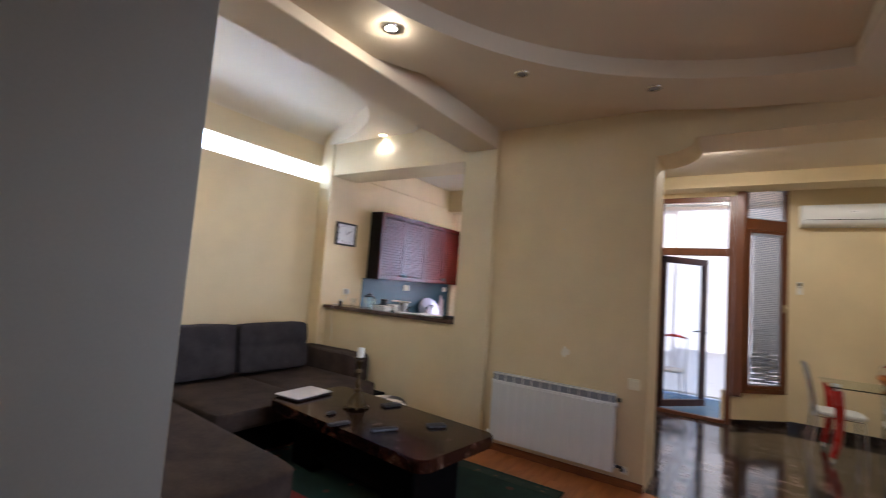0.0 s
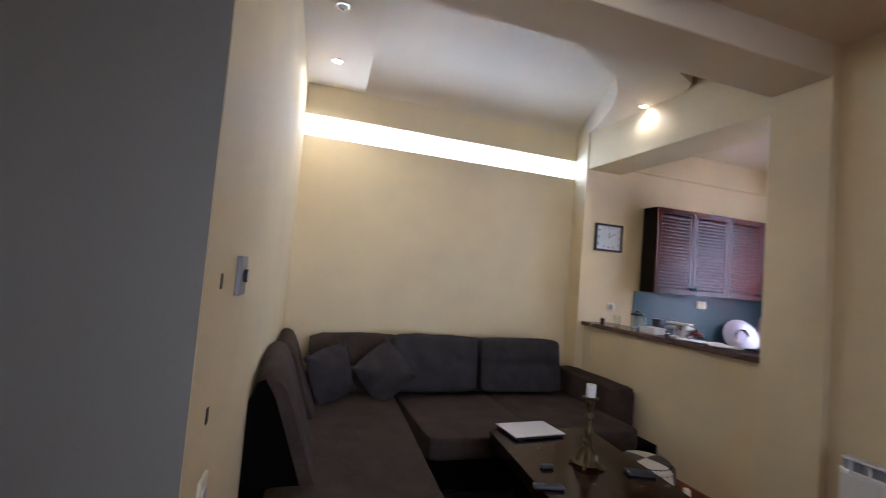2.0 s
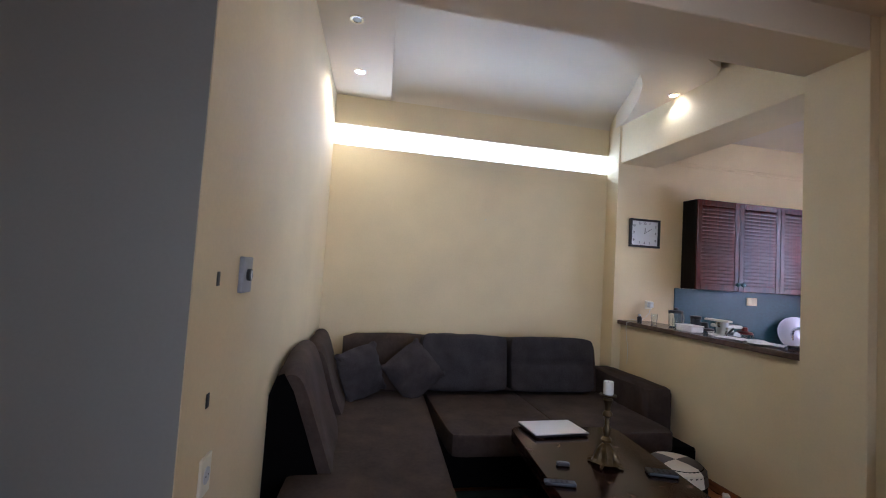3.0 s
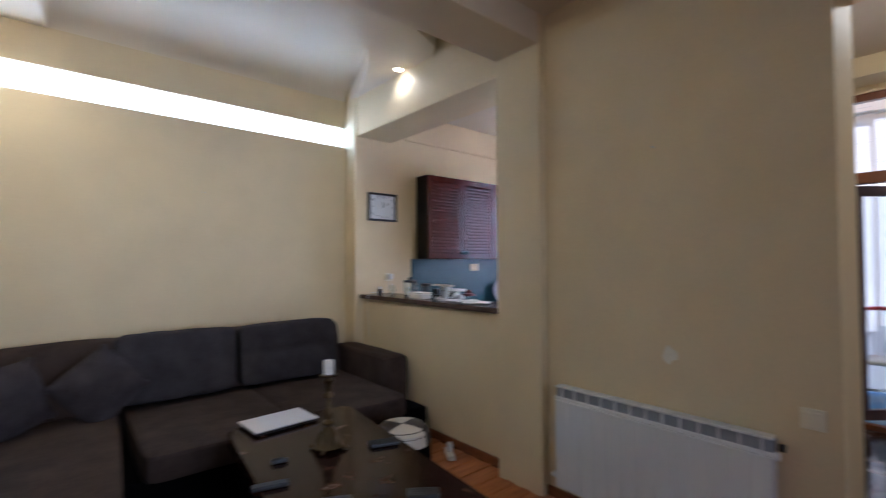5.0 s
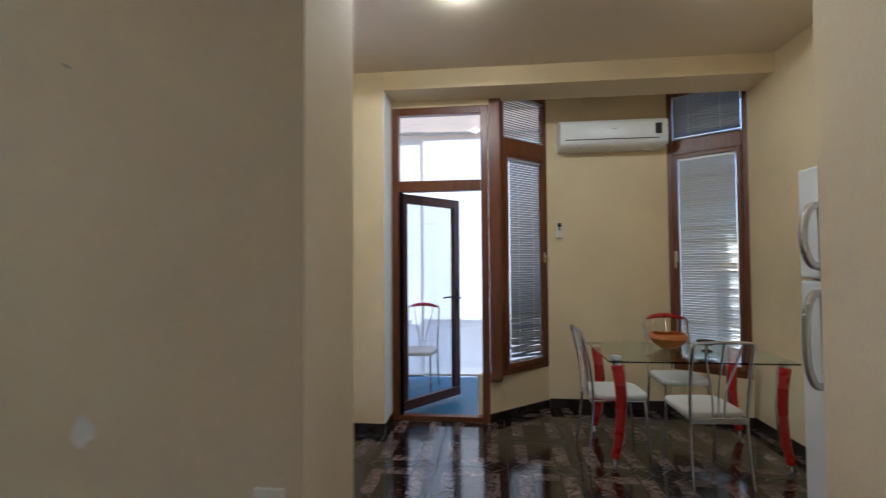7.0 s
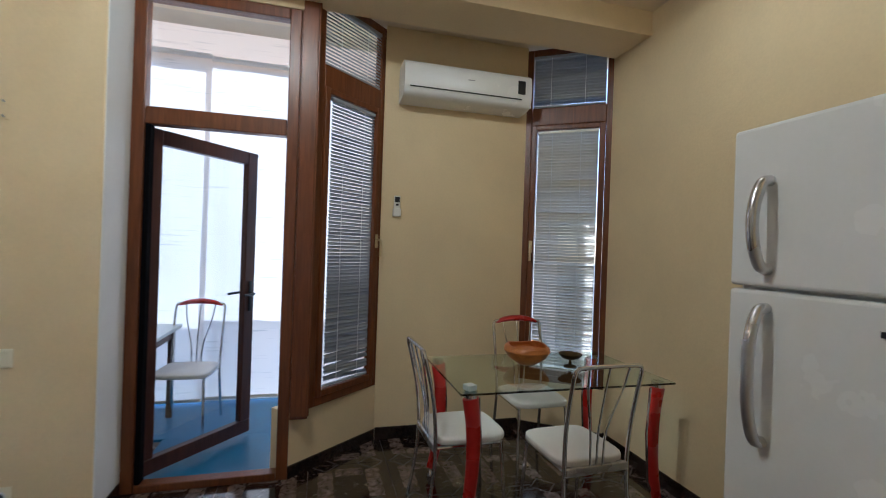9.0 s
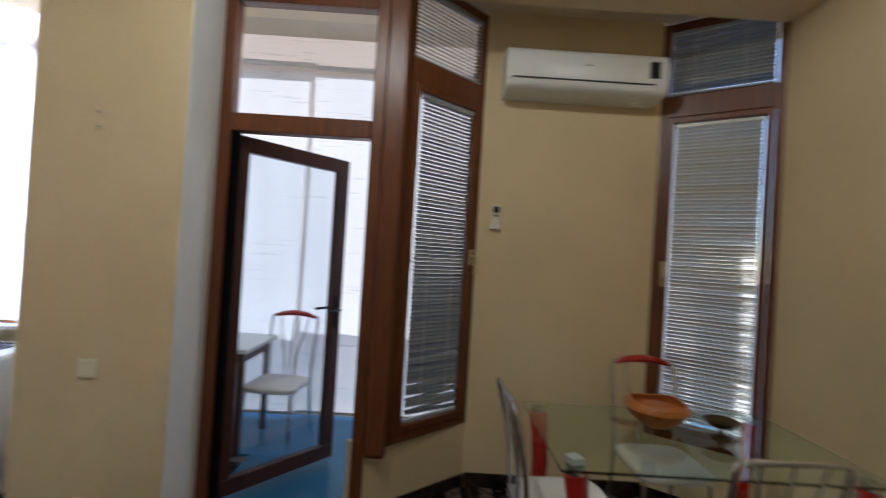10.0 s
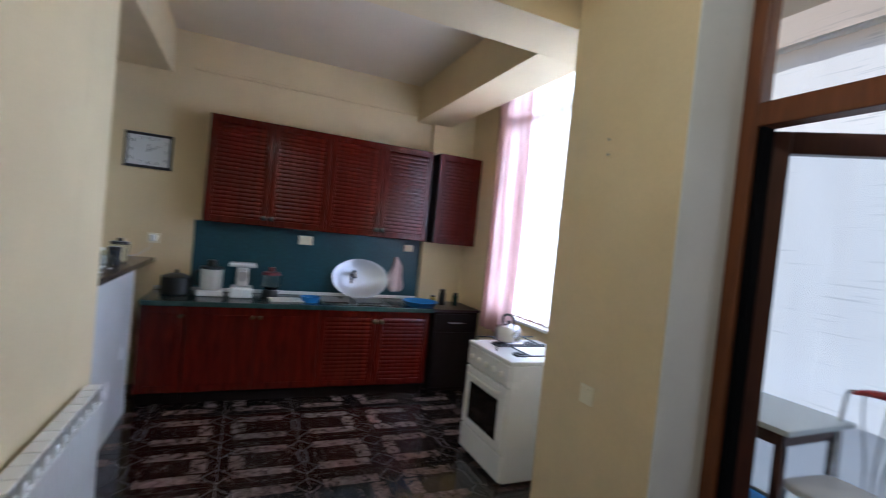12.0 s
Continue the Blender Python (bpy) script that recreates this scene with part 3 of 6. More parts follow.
# ---- downlights ----
ring_me = finish("ring", lathe([(0.030, 0.0), (0.030, -0.004), (0.036, -0.007), (0.048, -0.006), (0.051, 0.0)], 28, False), M_CHROME, True)
lens_on = finish("bulb", lathe([(0.031, -0.001), (0.022, -0.006), (0.008, -0.010)], 20), M_BULB, True)
lens_off = finish("bulb", lathe([(0.031, -0.001), (0.022, -0.004), (0.008, -0.006)], 20), M_BULBOFF, True)
for x, y, z, watts, cone, spill in (
    (-1.56, 1.42, 2.86, 1.5, 173, 3.5), (-1.12, 2.22, 2.86, 0, 0, 0), (-0.41, 2.77, 2.86, 0, 0, 0),
    (-3.34, 3.36, 3.095, 3.5, 155, 0), (-3.80, 0.74, 3.095, 13, 155, 0), (-3.0, 0.70, 3.095, 0, 0, 0),
    (-0.16, 4.95, CEIL, 25, 173, 8), (0.60, 4.95, CEIL, 0, 0, 0), (1.44, 5.08, CEIL, 6, 173, 1), (-3.0, 4.55, CEIL, 0, 0, 0),
):
    s = thing("downlight", pose(x, y, z - 0.001), "lit round recessed downlight with a chrome ring" if watts else "unlit round recessed downlight with a chrome ring", "downlight", "ceiling downlights")
    share("ring", ring_me, s, Matrix())
    share("bulb", lens_on if watts else lens_off, s, Matrix())
    if watts:
        downlight_lamp(x, y, z, watts, (1.0, 0.84, 0.58) if x < -1 and y < 2 else (1.0, 0.92, 0.81) if y < 4 else (1.0, 0.88, 0.66), cone, spill)

# ---- balcony door ----
def bar(parent, name, x0, x1, z0, z1, y0, y1, material, label="", m=None):
    return part(name, box(x0, x1, y0, y1, z0, z1, 0.006, 2), material, parent, label, m)


door = tagged(thing("door_1", pose(-0.445, DOORY, 0), "brown framed glazed balcony door standing open outwards", "door"), kind="structure")
L, R = -0.445, 0.445
bar(door, "jamb", L, L + 0.07, 0, 2.85, -0.03, 0.05, M_FRAME)
bar(door, "jamb", R - 0.067, R, 0, 2.85, -0.03, 0.05, M_FRAME)
bar(door, "head", L + 0.072, R - 0.069, 2.785, 2.85, -0.03, 0.05, M_FRAME)
bar(door, "transom_bar", L + 0.072, R - 0.069, 2.08, 2.177, -0.03, 0.05, M_FRAME)
bar(door, "threshold", L + 0.072, R - 0.069, 0, 0.045, -0.03, 0.05, M_FRAME)
g = part("pane", box(L + 0.06, R - 0.06, 0.006, 0.012, 2.16, 2.80), M_GLASS, door)
g.visible_shadow = False
ang = math.degrees(math.atan2(7.018 - 6.425, -0.332 + 0.818))
leaf = part("door_leaf", box(0, 0.80, 0, 0.055, 0.045, 0.135, 0.005, 2), M_LEAF, door, "dark brown open door leaf", pose(-0.818 + 0.445, 0.045, 0, 0, 0, ang))
for nm, bm in (("stile", box(0, 0.085, 0, 0.055, 0.137, 2.078, 0.005, 2)), ("stile", box(0.715, 0.80, 0, 0.055, 0.137, 2.078, 0.005, 2)), ("rail", box(0.087, 0.713, 0, 0.055, 1.99, 2.078, 0.005, 2))):
    part(nm, bm, M_LEAF, leaf)
g = part("pane", box(0.08, 0.72, 0.024, 0.030, 0.13, 1.995), M_LEAFGLASS, leaf, "faintly tinted pane")
# Black strip down the leaf's hinge edge.
part("gasket", box(-0.05, -0.001, 0.002, 0.053, 0.05, 2.075), M_BLACK, leaf, "black strip along the hinge edge")
g.visible_shadow = False
part("handle", join(join(box(0.745, 0.772, -0.012, -0.001, 0.93, 1.15, 0.004, 2), tube([(0.758, -0.012, 1.06), (0.758, -0.05, 1.06), (0.75, -0.058, 1.06), (0.66, -0.058, 1.055)], 0.009)), tube([(0.758, 0.056, 1.06), (0.758, 0.10, 1.06), (0.66, 0.10, 1.055)], 0.009)), M_BLACK, leaf, "dark lever handle", smooth=True)

part("hinge_rebate", box(L + 0.072, L + 0.100, -0.02, 0.040, 0.047, 2.078), M_MATTBLACK, door, "black rebate beside the hinges")
post = tagged(thing("door_post", pose(0.05, DOORY - 0.005, 0), "plain brown corner post between door and bay window", "post"), kind="structure")
part("core", prism([(-0.048, -0.02), (0.055, -0.02), (0.055, 0.06), (-0.048, 0.06)], 0.36, HEAD - 0.002), M_FRAME, post)
part("face_board", box(-0.040, 0.052, -0.034, -0.021, 0.38, HEAD - 0.004, 0.004, 2), M_FRAME, post)
part("edge_bead", tube([(0.056, -0.022, 0.38), (0.056, -0.022, HEAD - 0.004)], 0.009, 10), M_FRAME, post, smooth=True)


def bay_window(name, a, b, hinge_right, label):
    d = Vector((b[0] - a[0], b[1] - a[1]))
    W, ang = d.length, math.degrees(math.atan2(d.y, d.x))
    win = tagged(thing(name, pose(a[0], a[1], 0, 0, 0, ang), label, "window"), kind="structure")
    f = 0.055
    for nm, q in (("frame_stile", (0, f, 0.40, 3.05)), ("frame_stile", (W - f, W, 0.40, 3.05)), ("frame_rail", (f, W - f, 0.40, 0.455)), ("transom_bar", (f, W - f, 2.44, 2.58)), ("frame_head", (f, W - f, 3.0, 3.05))):
        bar(win, nm, q[0], q[1], q[2], q[3], 0.0, 0.07, M_FRAME)
    s = 0.045
    sash = bar(win, "sash", f + 0.002, f + s, 0.457, 2.438, -0.012, 0.05, M_FRAME)
    bar(sash, "stile", W - f - s, W - f - 0.002, 0.457, 2.438, -0.012, 0.05, M_FRAME)
    bar(sash, "rail", f + s, W - f - s, 0.457, 0.50, -0.012, 0.05, M_FRAME)
    bar(sash, "rail", f + s, W - f - s, 2.40, 2.438, -0.012, 0.05, M_FRAME)
    for z0, z1, par in ((0.49, 2.41, sash), (2.57, 3.01, win)):
        g = part("pane", box(f + 0.01, W - f - 0.01, 0.040, 0.046, z0, z1), M_GLASS, par)
        g.visible_shadow = False
    hx = W - f - s / 2 if hinge_right else f + s / 2
    part("handle", join(box(hx - 0.014, hx + 0.014, -0.022, -0.012, 1.42, 1.52, 0.003), tube([(hx, -0.02, 1.48), (hx, -0.052, 1.48), (hx + 0.002, -0.056, 1.46), (hx + 0.004, -0.052, 1.36)], 0.009)), mat(name + "_handle", (0.62, 0.50, 0.28), 0.35, 0.4, bump=0), sash, "cream and brass window handle", smooth=True)
    return win, W, ang


BAY1 = bay_window("window_1", A1, B1, True, "tall narrow brown bay window with a blind")
BAY2 = bay_window("window_2", A2, B2, False, "tall narrow brown bay window with a lowered blind")


def blind(a, ang, x0, x1, z0, z1, pitch, tilt, label, mess=0.0, M_BLIND=M_BLIND):
    t = thing("venetian_blind", pose(a[0], a[1], 0, 0, 0, ang), label, "blind", "venetian blinds")
    rng = random.Random(int(z0 * 100) + int(ang))
    part("headrail", box(x0, x1, 0.004, 0.032, z1 - 0.022, z1, 0.003), M_BLIND, t)
    W = x1 - x0 - 0.006
    b = bmesh.new()
    cols = 5
    vs = []
    for i in range(cols + 1):
        u = i / cols - 0.5
        vs.append([b.verts.new((sx * W / 2, u * 0.024, 0.003 * (1 - 4 * u * u))) for sx in (-1, 1)])
    for p, q in zip(vs, vs[1:]):
        b.faces.new((p[0], p[1], q[1], q[0]))
    bmesh.ops.solidify(b, geom=list(b.faces), thickness=0.0006)
    me = finish("slat", b, M_BLIND)
    n = int((z1 - z0 - 0.04) / pitch)
    for i in range(n):
        z = z1 - 0.034 - i * pitch
        low = max(0.0, 1 - (z - z0) / 0.45)
        share("slat", me, t, pose((x0 + x1) / 2, 0.018, z, tilt + rng.uniform(-3, 3) + low * mess * rng.uniform(-25, 15), low * mess * rng.uniform(-4, 4), 0))
    part("bottom_rail", box(x0, x1, 0.008, 0.030, z0, z0 + 0.014, 0.003), M_BLIND, t)
    for x in (x0 + 0.25 * (x1 - x0), x0 + 0.72 * (x1 - x0)):
        part("cord", tube([(x, 0.003, z1 - 0.02), (x, 0.003, z0 + 0.01)], 0.0022, 5), M_CORD, t)


blind(A1, BAY1[2], 0.135, BAY1[1] - 0.105, 0.505, 2.395, 0.023, 62, "half-open venetian blind in shaded grey hanging in a bay window", 1.0)
blind(A1, BAY1[2], 0.06, BAY1[1] - 0.06, 2.585, 2.995, 0.023, 55, "small venetian blind in shaded grey in the upper pane")
blind(A2, BAY2[2], 0.105, BAY2[1] - 0.105, 0.505, 2.395, 0.023, -64, "lowered venetian blind in lit pale grey in a bay window", 0.3, M_BLIND_LIT)
blind(A2, BAY2[2], 0.06, BAY2[1] - 0.06, 2.585, 2.995, 0.023, -60, "small venetian blind in shaded grey in the upper pane")

# ---- balcony ----
structure("balcony_floor", box(-2.4, 3.0, 7.09, 8.4, -0.02, 0.006), M_BLUE, "blue painted balcony floor")
structure("balcony_floor_by_door", prism([(-0.89, DOORY + 0.052), (0.06, DOORY + 0.052), (0.06, 6.55), (0.45, 7.088), (-0.89, 7.088)], -0.02, 0.006), M_BLUE, "blue painted balcony floor")
structure("balcony_wall_west", box(-2.0, -1.8, 7.0, 8.0, -0.02, 3.3), M_PLASTER, "plaster end wall of the balcony")
structure("balcony_ceiling", box(-2.0, 2.8, 7.2, 7.875, 3.3, 3.4), M_PLASTER, "balcony ceiling")
# Blind cloth carried on above the blinds.
structure("balcony_valance", box(-1.8, 2.62, 7.872, 7.875, 2.98, 3.3), M_SHADE, "cloth strip over the balcony shade")
for k, (x0, x1) in enumerate(((-1.8, -0.805), (-0.83, 0.59), (0.57, 1.61), (1.59, 2.62))):
    b = bmesh.new()
    cols, rows = 24, 60
    grid = [[b.verts.new((x0 + (x1 - x0) * i / cols, 7.80 + 0.004 * math.sin(i * 0.9 + j * 0.15), 0.045 + 2.97 * j / rows)) for i in range(cols + 1)] for j in range(rows + 1)]
    for j in range(rows):
        for i in range(cols):
            b.faces.new((grid[j][i], grid[j][i + 1], grid[j + 1][i + 1], grid[j + 1][i]))
    rb = thing("roller_blind", pose((x0 + x1) / 2, 7.80 + 0.05 * (k % 2), 0.03), "sunlit cream cloth blind closing the balcony", "blind", "balcony blinds")
    b.transform(Matrix.Translation((-(x0 + x1) / 2, -7.80, -0.03)))
    part("cloth", b, M_SHADE, rb, smooth=True)
    part("bottom_bar", box((x0 - x1) / 2 + 0.01, (x1 - x0) / 2 - 0.01, -0.012, 0.012, 0.0, 0.024, 0.004), M_PLASTER, rb)
    # White colour stands in for the bright reflection on a metal tube.
    part("top_tube", tube([((x0 - x1) / 2 + 0.005, 0.0, 3.0), ((x1 - x0) / 2 - 0.005, 0.0, 3.0)], 0.022, 12), M_WHITE, rb, smooth=True)

# Added white strip that gives the bright line of light under the blinds.
structure("balcony_kerb", box(-1.79, 2.8, 7.875, 8.05, 0.006, 0.018, 0.003), M_REVEAL, "white strip added for the bright gap under the blinds")
pp = tagged(thing("balcony_parapet", pose(0.4, 7.97, 0), "frosted panels between grey posts along the balcony edge", "parapet"), kind="structure")
for k in range(4):
    x0 = -2.2 + 1.105 * k
    part("panel", box(x0 + 0.02, x0 + 1.085, -0.006, 0.006, 0.17, 0.80), M_FROST, pp)
    part("post", box(x0 - 0.018, x0 + 0.018, -0.02, 0.02, 0.0, 0.83, 0.003), M_GREYBOX, pp)
part("handrail", tube([(-2.2, 0, 0.84), (2.22, 0, 0.84)], 0.022, 10), M_GREYBOX, pp, smooth=True)

# ---- kitchen window ----
kw = tagged(thing("window_3", pose(-2.525, KN, 0), "bright kitchen window with a brown frame", "window"), kind="structure")
for nm, q in (("frame_stile", (-0.825, -0.765, 0.88, 3.02)), ("frame_stile", (0.765, 0.825, 0.88, 3.02)), ("frame_rail", (-0.763, 0.763, 0.88, 0.94)), ("transom_bar", (-0.763, 0.763, 2.57, 2.66)), ("frame_head", (-0.763, 0.763, 2.96, 3.02)), ("mullion", (-0.03, 0.03, 0.942, 2.558))):
    bar(kw, nm, q[0], q[1], q[2], q[3], 0.03, 0.09, M_FRAME)
for x0, x1, z0, z1 in ((-0.77, -0.02, 0.93, 2.57), (0.02, 0.77, 0.93, 2.57), (-0.77, 0.77, 2.65, 2.97)):
    g = part("pane", box(x0, x1, 0.055, 0.061, z0, z1), M_GLASS, kw)
    g.visible_shadow = False
part("window_sill", box(-0.85, 0.85, -0.06, 0.03, 0.86, 0.885, 0.004), M_WHITE, kw)


def curtain(x0, x1, z0, z1, y, folds, depth, material, label, name):
    b = bmesh.new()
    n, rows = folds * 10, 14
    g = []
    for j in range(rows + 1):
        v = j / rows
        g.append([b.verts.new((x0 + (x1 - x0) * i / n + 0.012 * math.sin(3 * v + i), y + depth * (0.5 + 0.5 * (1 - v)) * math.sin(2 * math.pi * folds * i / n + 0.5 * math.sin(4 * v)) , z0 + (z1 - z0) * v)) for i in range(n + 1)])
    for j in range(rows):
        for i in range(n):
            b.faces.new((g[j][i], g[j][i + 1], g[j + 1][i + 1], g[j + 1][i]))
    return solo(name, b, material, label, "curtain", smooth=True)


curtain(-3.46, -2.90, 0.72, 3.02, KN - 0.09, 5, 0.04, M_CURT, "pink curtain drawn to the side of the kitchen window", "curtain")
curtain(-3.0, -1.72, 0.92, 3.0, KN - 0.05, 9, 0.02, M_SHEER, "white sheer curtain over the kitchen window", "sheer_curtain")
solo("curtain_rail", tube([(-3.5, KN - 0.07, 3.035), (-1.66, KN - 0.07, 3.035)], 0.012, 8), M_WHITE, "white curtain rail over the kitchen window", "curtain rail", smooth=True)

# ---- glass block strip ----
strip = tagged(thing("glass_block_strip", pose(-4.5, 1.965, 2.62), "bright strip of glass blocks high in the lounge wall", "glass blocks"), kind="structure")
gb = finish("glass_block", box(-0.04, 0.04, -0.094, 0.094, 0.003, 0.197, 0.006, 2), M_BLOCK)
gj = finish("joint", box(-0.002, 0.002, -0.0025, 0.0025, 0.003, 0.197), M_PLASTER)
for i in range(15):
    share("glass_block", gb, strip, pose(0.07, -1.435 + 0.0955 + i * 0.1912, 0))
    share("joint", gj, strip, pose(0.113, -1.435 + i * 0.1912, 0))

# ---- air conditioner ----
ac = thing("air_conditioner", pose(1.165, ACY - 0.002, 2.50), "white split air conditioner mounted high on the bay wall", "air conditioner")
prof = smooth_line([(0.0, 0.0, 0.262), (0, -0.16, 0.262), (0, -0.215, 0.24), (0, -0.232, 0.17), (0, -0.225, 0.06), (0, -0.19, 0.015), (0, -0.10, 0.0), (0, 0, 0)], 4)
b = bmesh.new()
ra, rb = [b.verts.new((-0.485, p[1], p[2])) for p in prof], [b.verts.new((0.485, p[1], p[2])) for p in prof]
b.faces.new(ra)
b.faces.new(rb[::-1])
for i in range(len(prof) - 1):
    b.faces.new((ra[i], rb[i], rb[i + 1], ra[i + 1]))
part("body", b, M_WHITE, ac, smooth=True)
part("flap", box(-0.44, 0.40, -0.222, -0.214, 0.028, 0.062, 0.003, 2, ), M_PLAST, ac, m=pose(0, -0.008, 0.004, -10))
part("outlet_gap", box(-0.445, 0.405, -0.2345, -0.226, 0.066, 0.072), M_BLACK, ac)
part("display", box(0.372, 0.432, -0.2375, -0.231, 0.105, 0.205, 0.003), M_BLACK, ac, "black display window")
part("logo", box(-0.02, 0.03, -0.2355, -0.231, 0.158, 0.163), M_GREYBOX, ac)
part("end_cap", box(0.487, 0.497, -0.2, -0.01, 0.02, 0.25, 0.004), M_WHITE, ac)
hold = thing("remote_holder", pose(0.69, ACY - 0.002, 1.66), "white remote control in a wall holder", "remote control")
part("cradle", box(-0.03, 0.03, -0.03, 0, 0, 0.06, 0.005, 2), M_PLAST, hold)
rem = part("remote", box(-0.024, 0.024, -0.024, -0.006, 0.02, 0.155, 0.006, 2), M_PLAST, hold)
part("screen", box(-0.018, 0.018, -0.027, -0.024, 0.105, 0.145), M_BLACK, rem)
part("button", box(-0.010, 0.010, -0.027, -0.024, 0.08, 0.094), M_BLACK, rem)

# ---- fridge ----
FX = 1.61
fr = thing("fridge", pose(FX + 0.33, 4.45, 0), "tall white two-door fridge freezer standing against the wall", "fridge")
part("body", box(-0.28, 0.29, -0.35, 0.35, 0.03, 1.88, 0.012, 2), M_WHITE, fr)
for nm, z0, z1 in (("freezer_door", 1.34, 1.897), ("fridge_door", 0.06, 1.328)):
    d = part(nm, box(-0.335, -0.285, -0.352, 0.352, z0, z1, 0.014, 3), M_WHITE, fr)
    if z0 > 1:
        pts = [(-0.335, 0.205, 1.70), (-0.375, 0.205, 1.685), (-0.405, 0.205, 1.60), (-0.405, 0.205, 1.50), (-0.375, 0.205, 1.415), (-0.335, 0.205, 1.40)]
    else:
        pts = [(-0.335, 0.205, 1.27), (-0.375, 0.205, 1.255), (-0.405, 0.205, 1.15), (-0.405, 0.205, 0.95), (-0.375, 0.205, 0.835), (-0.335, 0.205, 0.82)]
    part("handle", tube(smooth_line(pts, 5), 0.019, 14), M_STEEL, d, "brushed chrome bow handle", smooth=True)
part("badge", box(-0.339, -0.335, -0.17, -0.12, 1.235, 1.252), M_BLACK, fr)
for x, y in ((-0.25, -0.3), (-0.25, 0.3), (0.25, -0.3), (0.25, 0.3)):
    part("foot", tube([(x, y, 0), (x, y, 0.035)], 0.02, 10), M_BLACK, fr)

# ---- lounge: corner sofa ----
def sweep(profile, x0, x1, n=24, rnd=0.10):
    """A soft body with the given (y, z) outline, from x0 to x1, its ends drawn in."""
    b = bmesh.new()
    cy = sum(p[0] for p in profile) / len(profile)
    cz = sum(p[1] for p in profile) / len(profile)
    rings = []
    for i in range(n + 1):
        u = i / n
        e = min(u, 1 - u) * (x1 - x0)
        k = 1 - 0.13 * max(0.0, 1 - e / rnd) ** 2
        x = x0 + (x1 - x0) * u
        rings.append([b.verts.new((x, cy + (y - cy) * k + 0.006 * math.sin(9 * x + 7 * z), cz + (z - cz) * k + 0.006 * math.sin(7 * x + 5 * y))) for y, z in profile])
    m = len(profile)
    for p, q in zip(rings, rings[1:]):
        for i in range(m):
            b.faces.new((p[i], p[(i + 1) % m], q[(i + 1) % m], q[i]))
    b.faces.new(rings[0])
    b.faces.new(rings[-1][::-1])
    return b


def moved(b, m):
    b.transform(m)
    return b


sofa = thing("corner_sofa", pose(-3.6, 1.9, 0), "large grey-brown suede corner sofa along two walls", "sofa")
O = Matrix.Translation((3.6, -1.9, 0))
part("base", moved(box(-4.30, -3.03, 1.0, 3.42, 0.03, 0.27, 0.02, 2), O), M_SOFAK, sofa, "dark sofa base")
part("base", moved(box(-3.028, -1.95, 0.62, 1.28, 0.03, 0.27, 0.02, 2), O), M_SOFAK, sofa, "dark sofa base")
part("seat_cushion", moved(cushion(2.16, 0.82, 0.17, 0.10, 18, 0.012, 1, 16.0), O @ pose(-2.93, 0.985, 0.262, 0, 0, -4.3)), M_SOFA, sofa, smooth=True)
part("seat_cushion", moved(cushion(1.20, 0.85, 0.17, 0.12, 14, 0.010, 2, 14.0), O @ pose(-3.56, 1.92, 0.25)), M_SOFA, sofa, smooth=True)
part("seat_cushion", moved(cushion(1.20, 0.85, 0.17, 0.12, 14, 0.010, 3, 14.0), O @ pose(-3.56, 2.77, 0.25)), M_SOFA, sofa, smooth=True)
tall = smooth_line([(0.46, 0.06, 0), (0.46, 0.55, 0), (0.465, 0.86, 0), (0.49, 0.97, 0), (0.54, 1.015, 0), (0.60, 0.995, 0), (0.645, 0.90, 0), (0.70, 0.72, 0), (0.77, 0.52, 0), (0.83, 0.36, 0), (0.84, 0.25, 0), (0.82, 0.10, 0)], 3)
tall = [(p[0], p[1]) for p in tall]
part("backrest", moved(sweep([(y - 0.035, z * 0.95) for y, z in tall], -3.30, -2.40), O), M_SOFA, sofa, smooth=True)
part("backrest", moved(sweep([(y + 0.015, z * 0.90) for y, z in tall], -4.28, -3.34), O), M_SOFA, sofa, smooth=True)
# Black sheet over the backrest's end, its shade put into the colour.
part("end_panel", moved(prism([(y - 0.045 if y < 0.52 else y - 0.06, 0.46 + (z - 0.46) * 0.985) for y, z in [(0.466, 0.05), (0.47, 0.82), (0.50, 0.91), (0.55, 0.925), (0.60, 0.84), (0.65, 0.70), (0.72, 0.50), (0.775, 0.34), (0.78, 0.08)]], 0, 0.012), O @ Matrix(((0, 0, 1, -2.408), (1, 0, 0, 0), (0, 1, 0, 0), (0, 0, 0, 1)))), M_SOFAK, sofa, "black sheet for the shaded end of the backrest")
low = [(p[0], p[1]) for p in smooth_line([(0.0, 0.06, 0), (0.0, 0.5, 0), (0.005, 0.78, 0), (0.04, 0.86, 0), (0.12, 0.88, 0), (0.19, 0.84, 0), (0.23, 0.70, 0), (0.27, 0.45, 0), (0.27, 0.1, 0)], 3)]
part("backrest", moved(sweep(low, 0.0, 2.44), O @ pose(-4.34, 3.20, 0, 0, 0, -90)), M_SOFA, sofa, smooth=True)
part("armrest", moved(cushion(0.96, 0.25, 0.58, 0.05, 12, 0, 9, 16.0), O @ pose(-3.82, 3.335, 0.05)), M_SOFA, sofa, smooth=True)
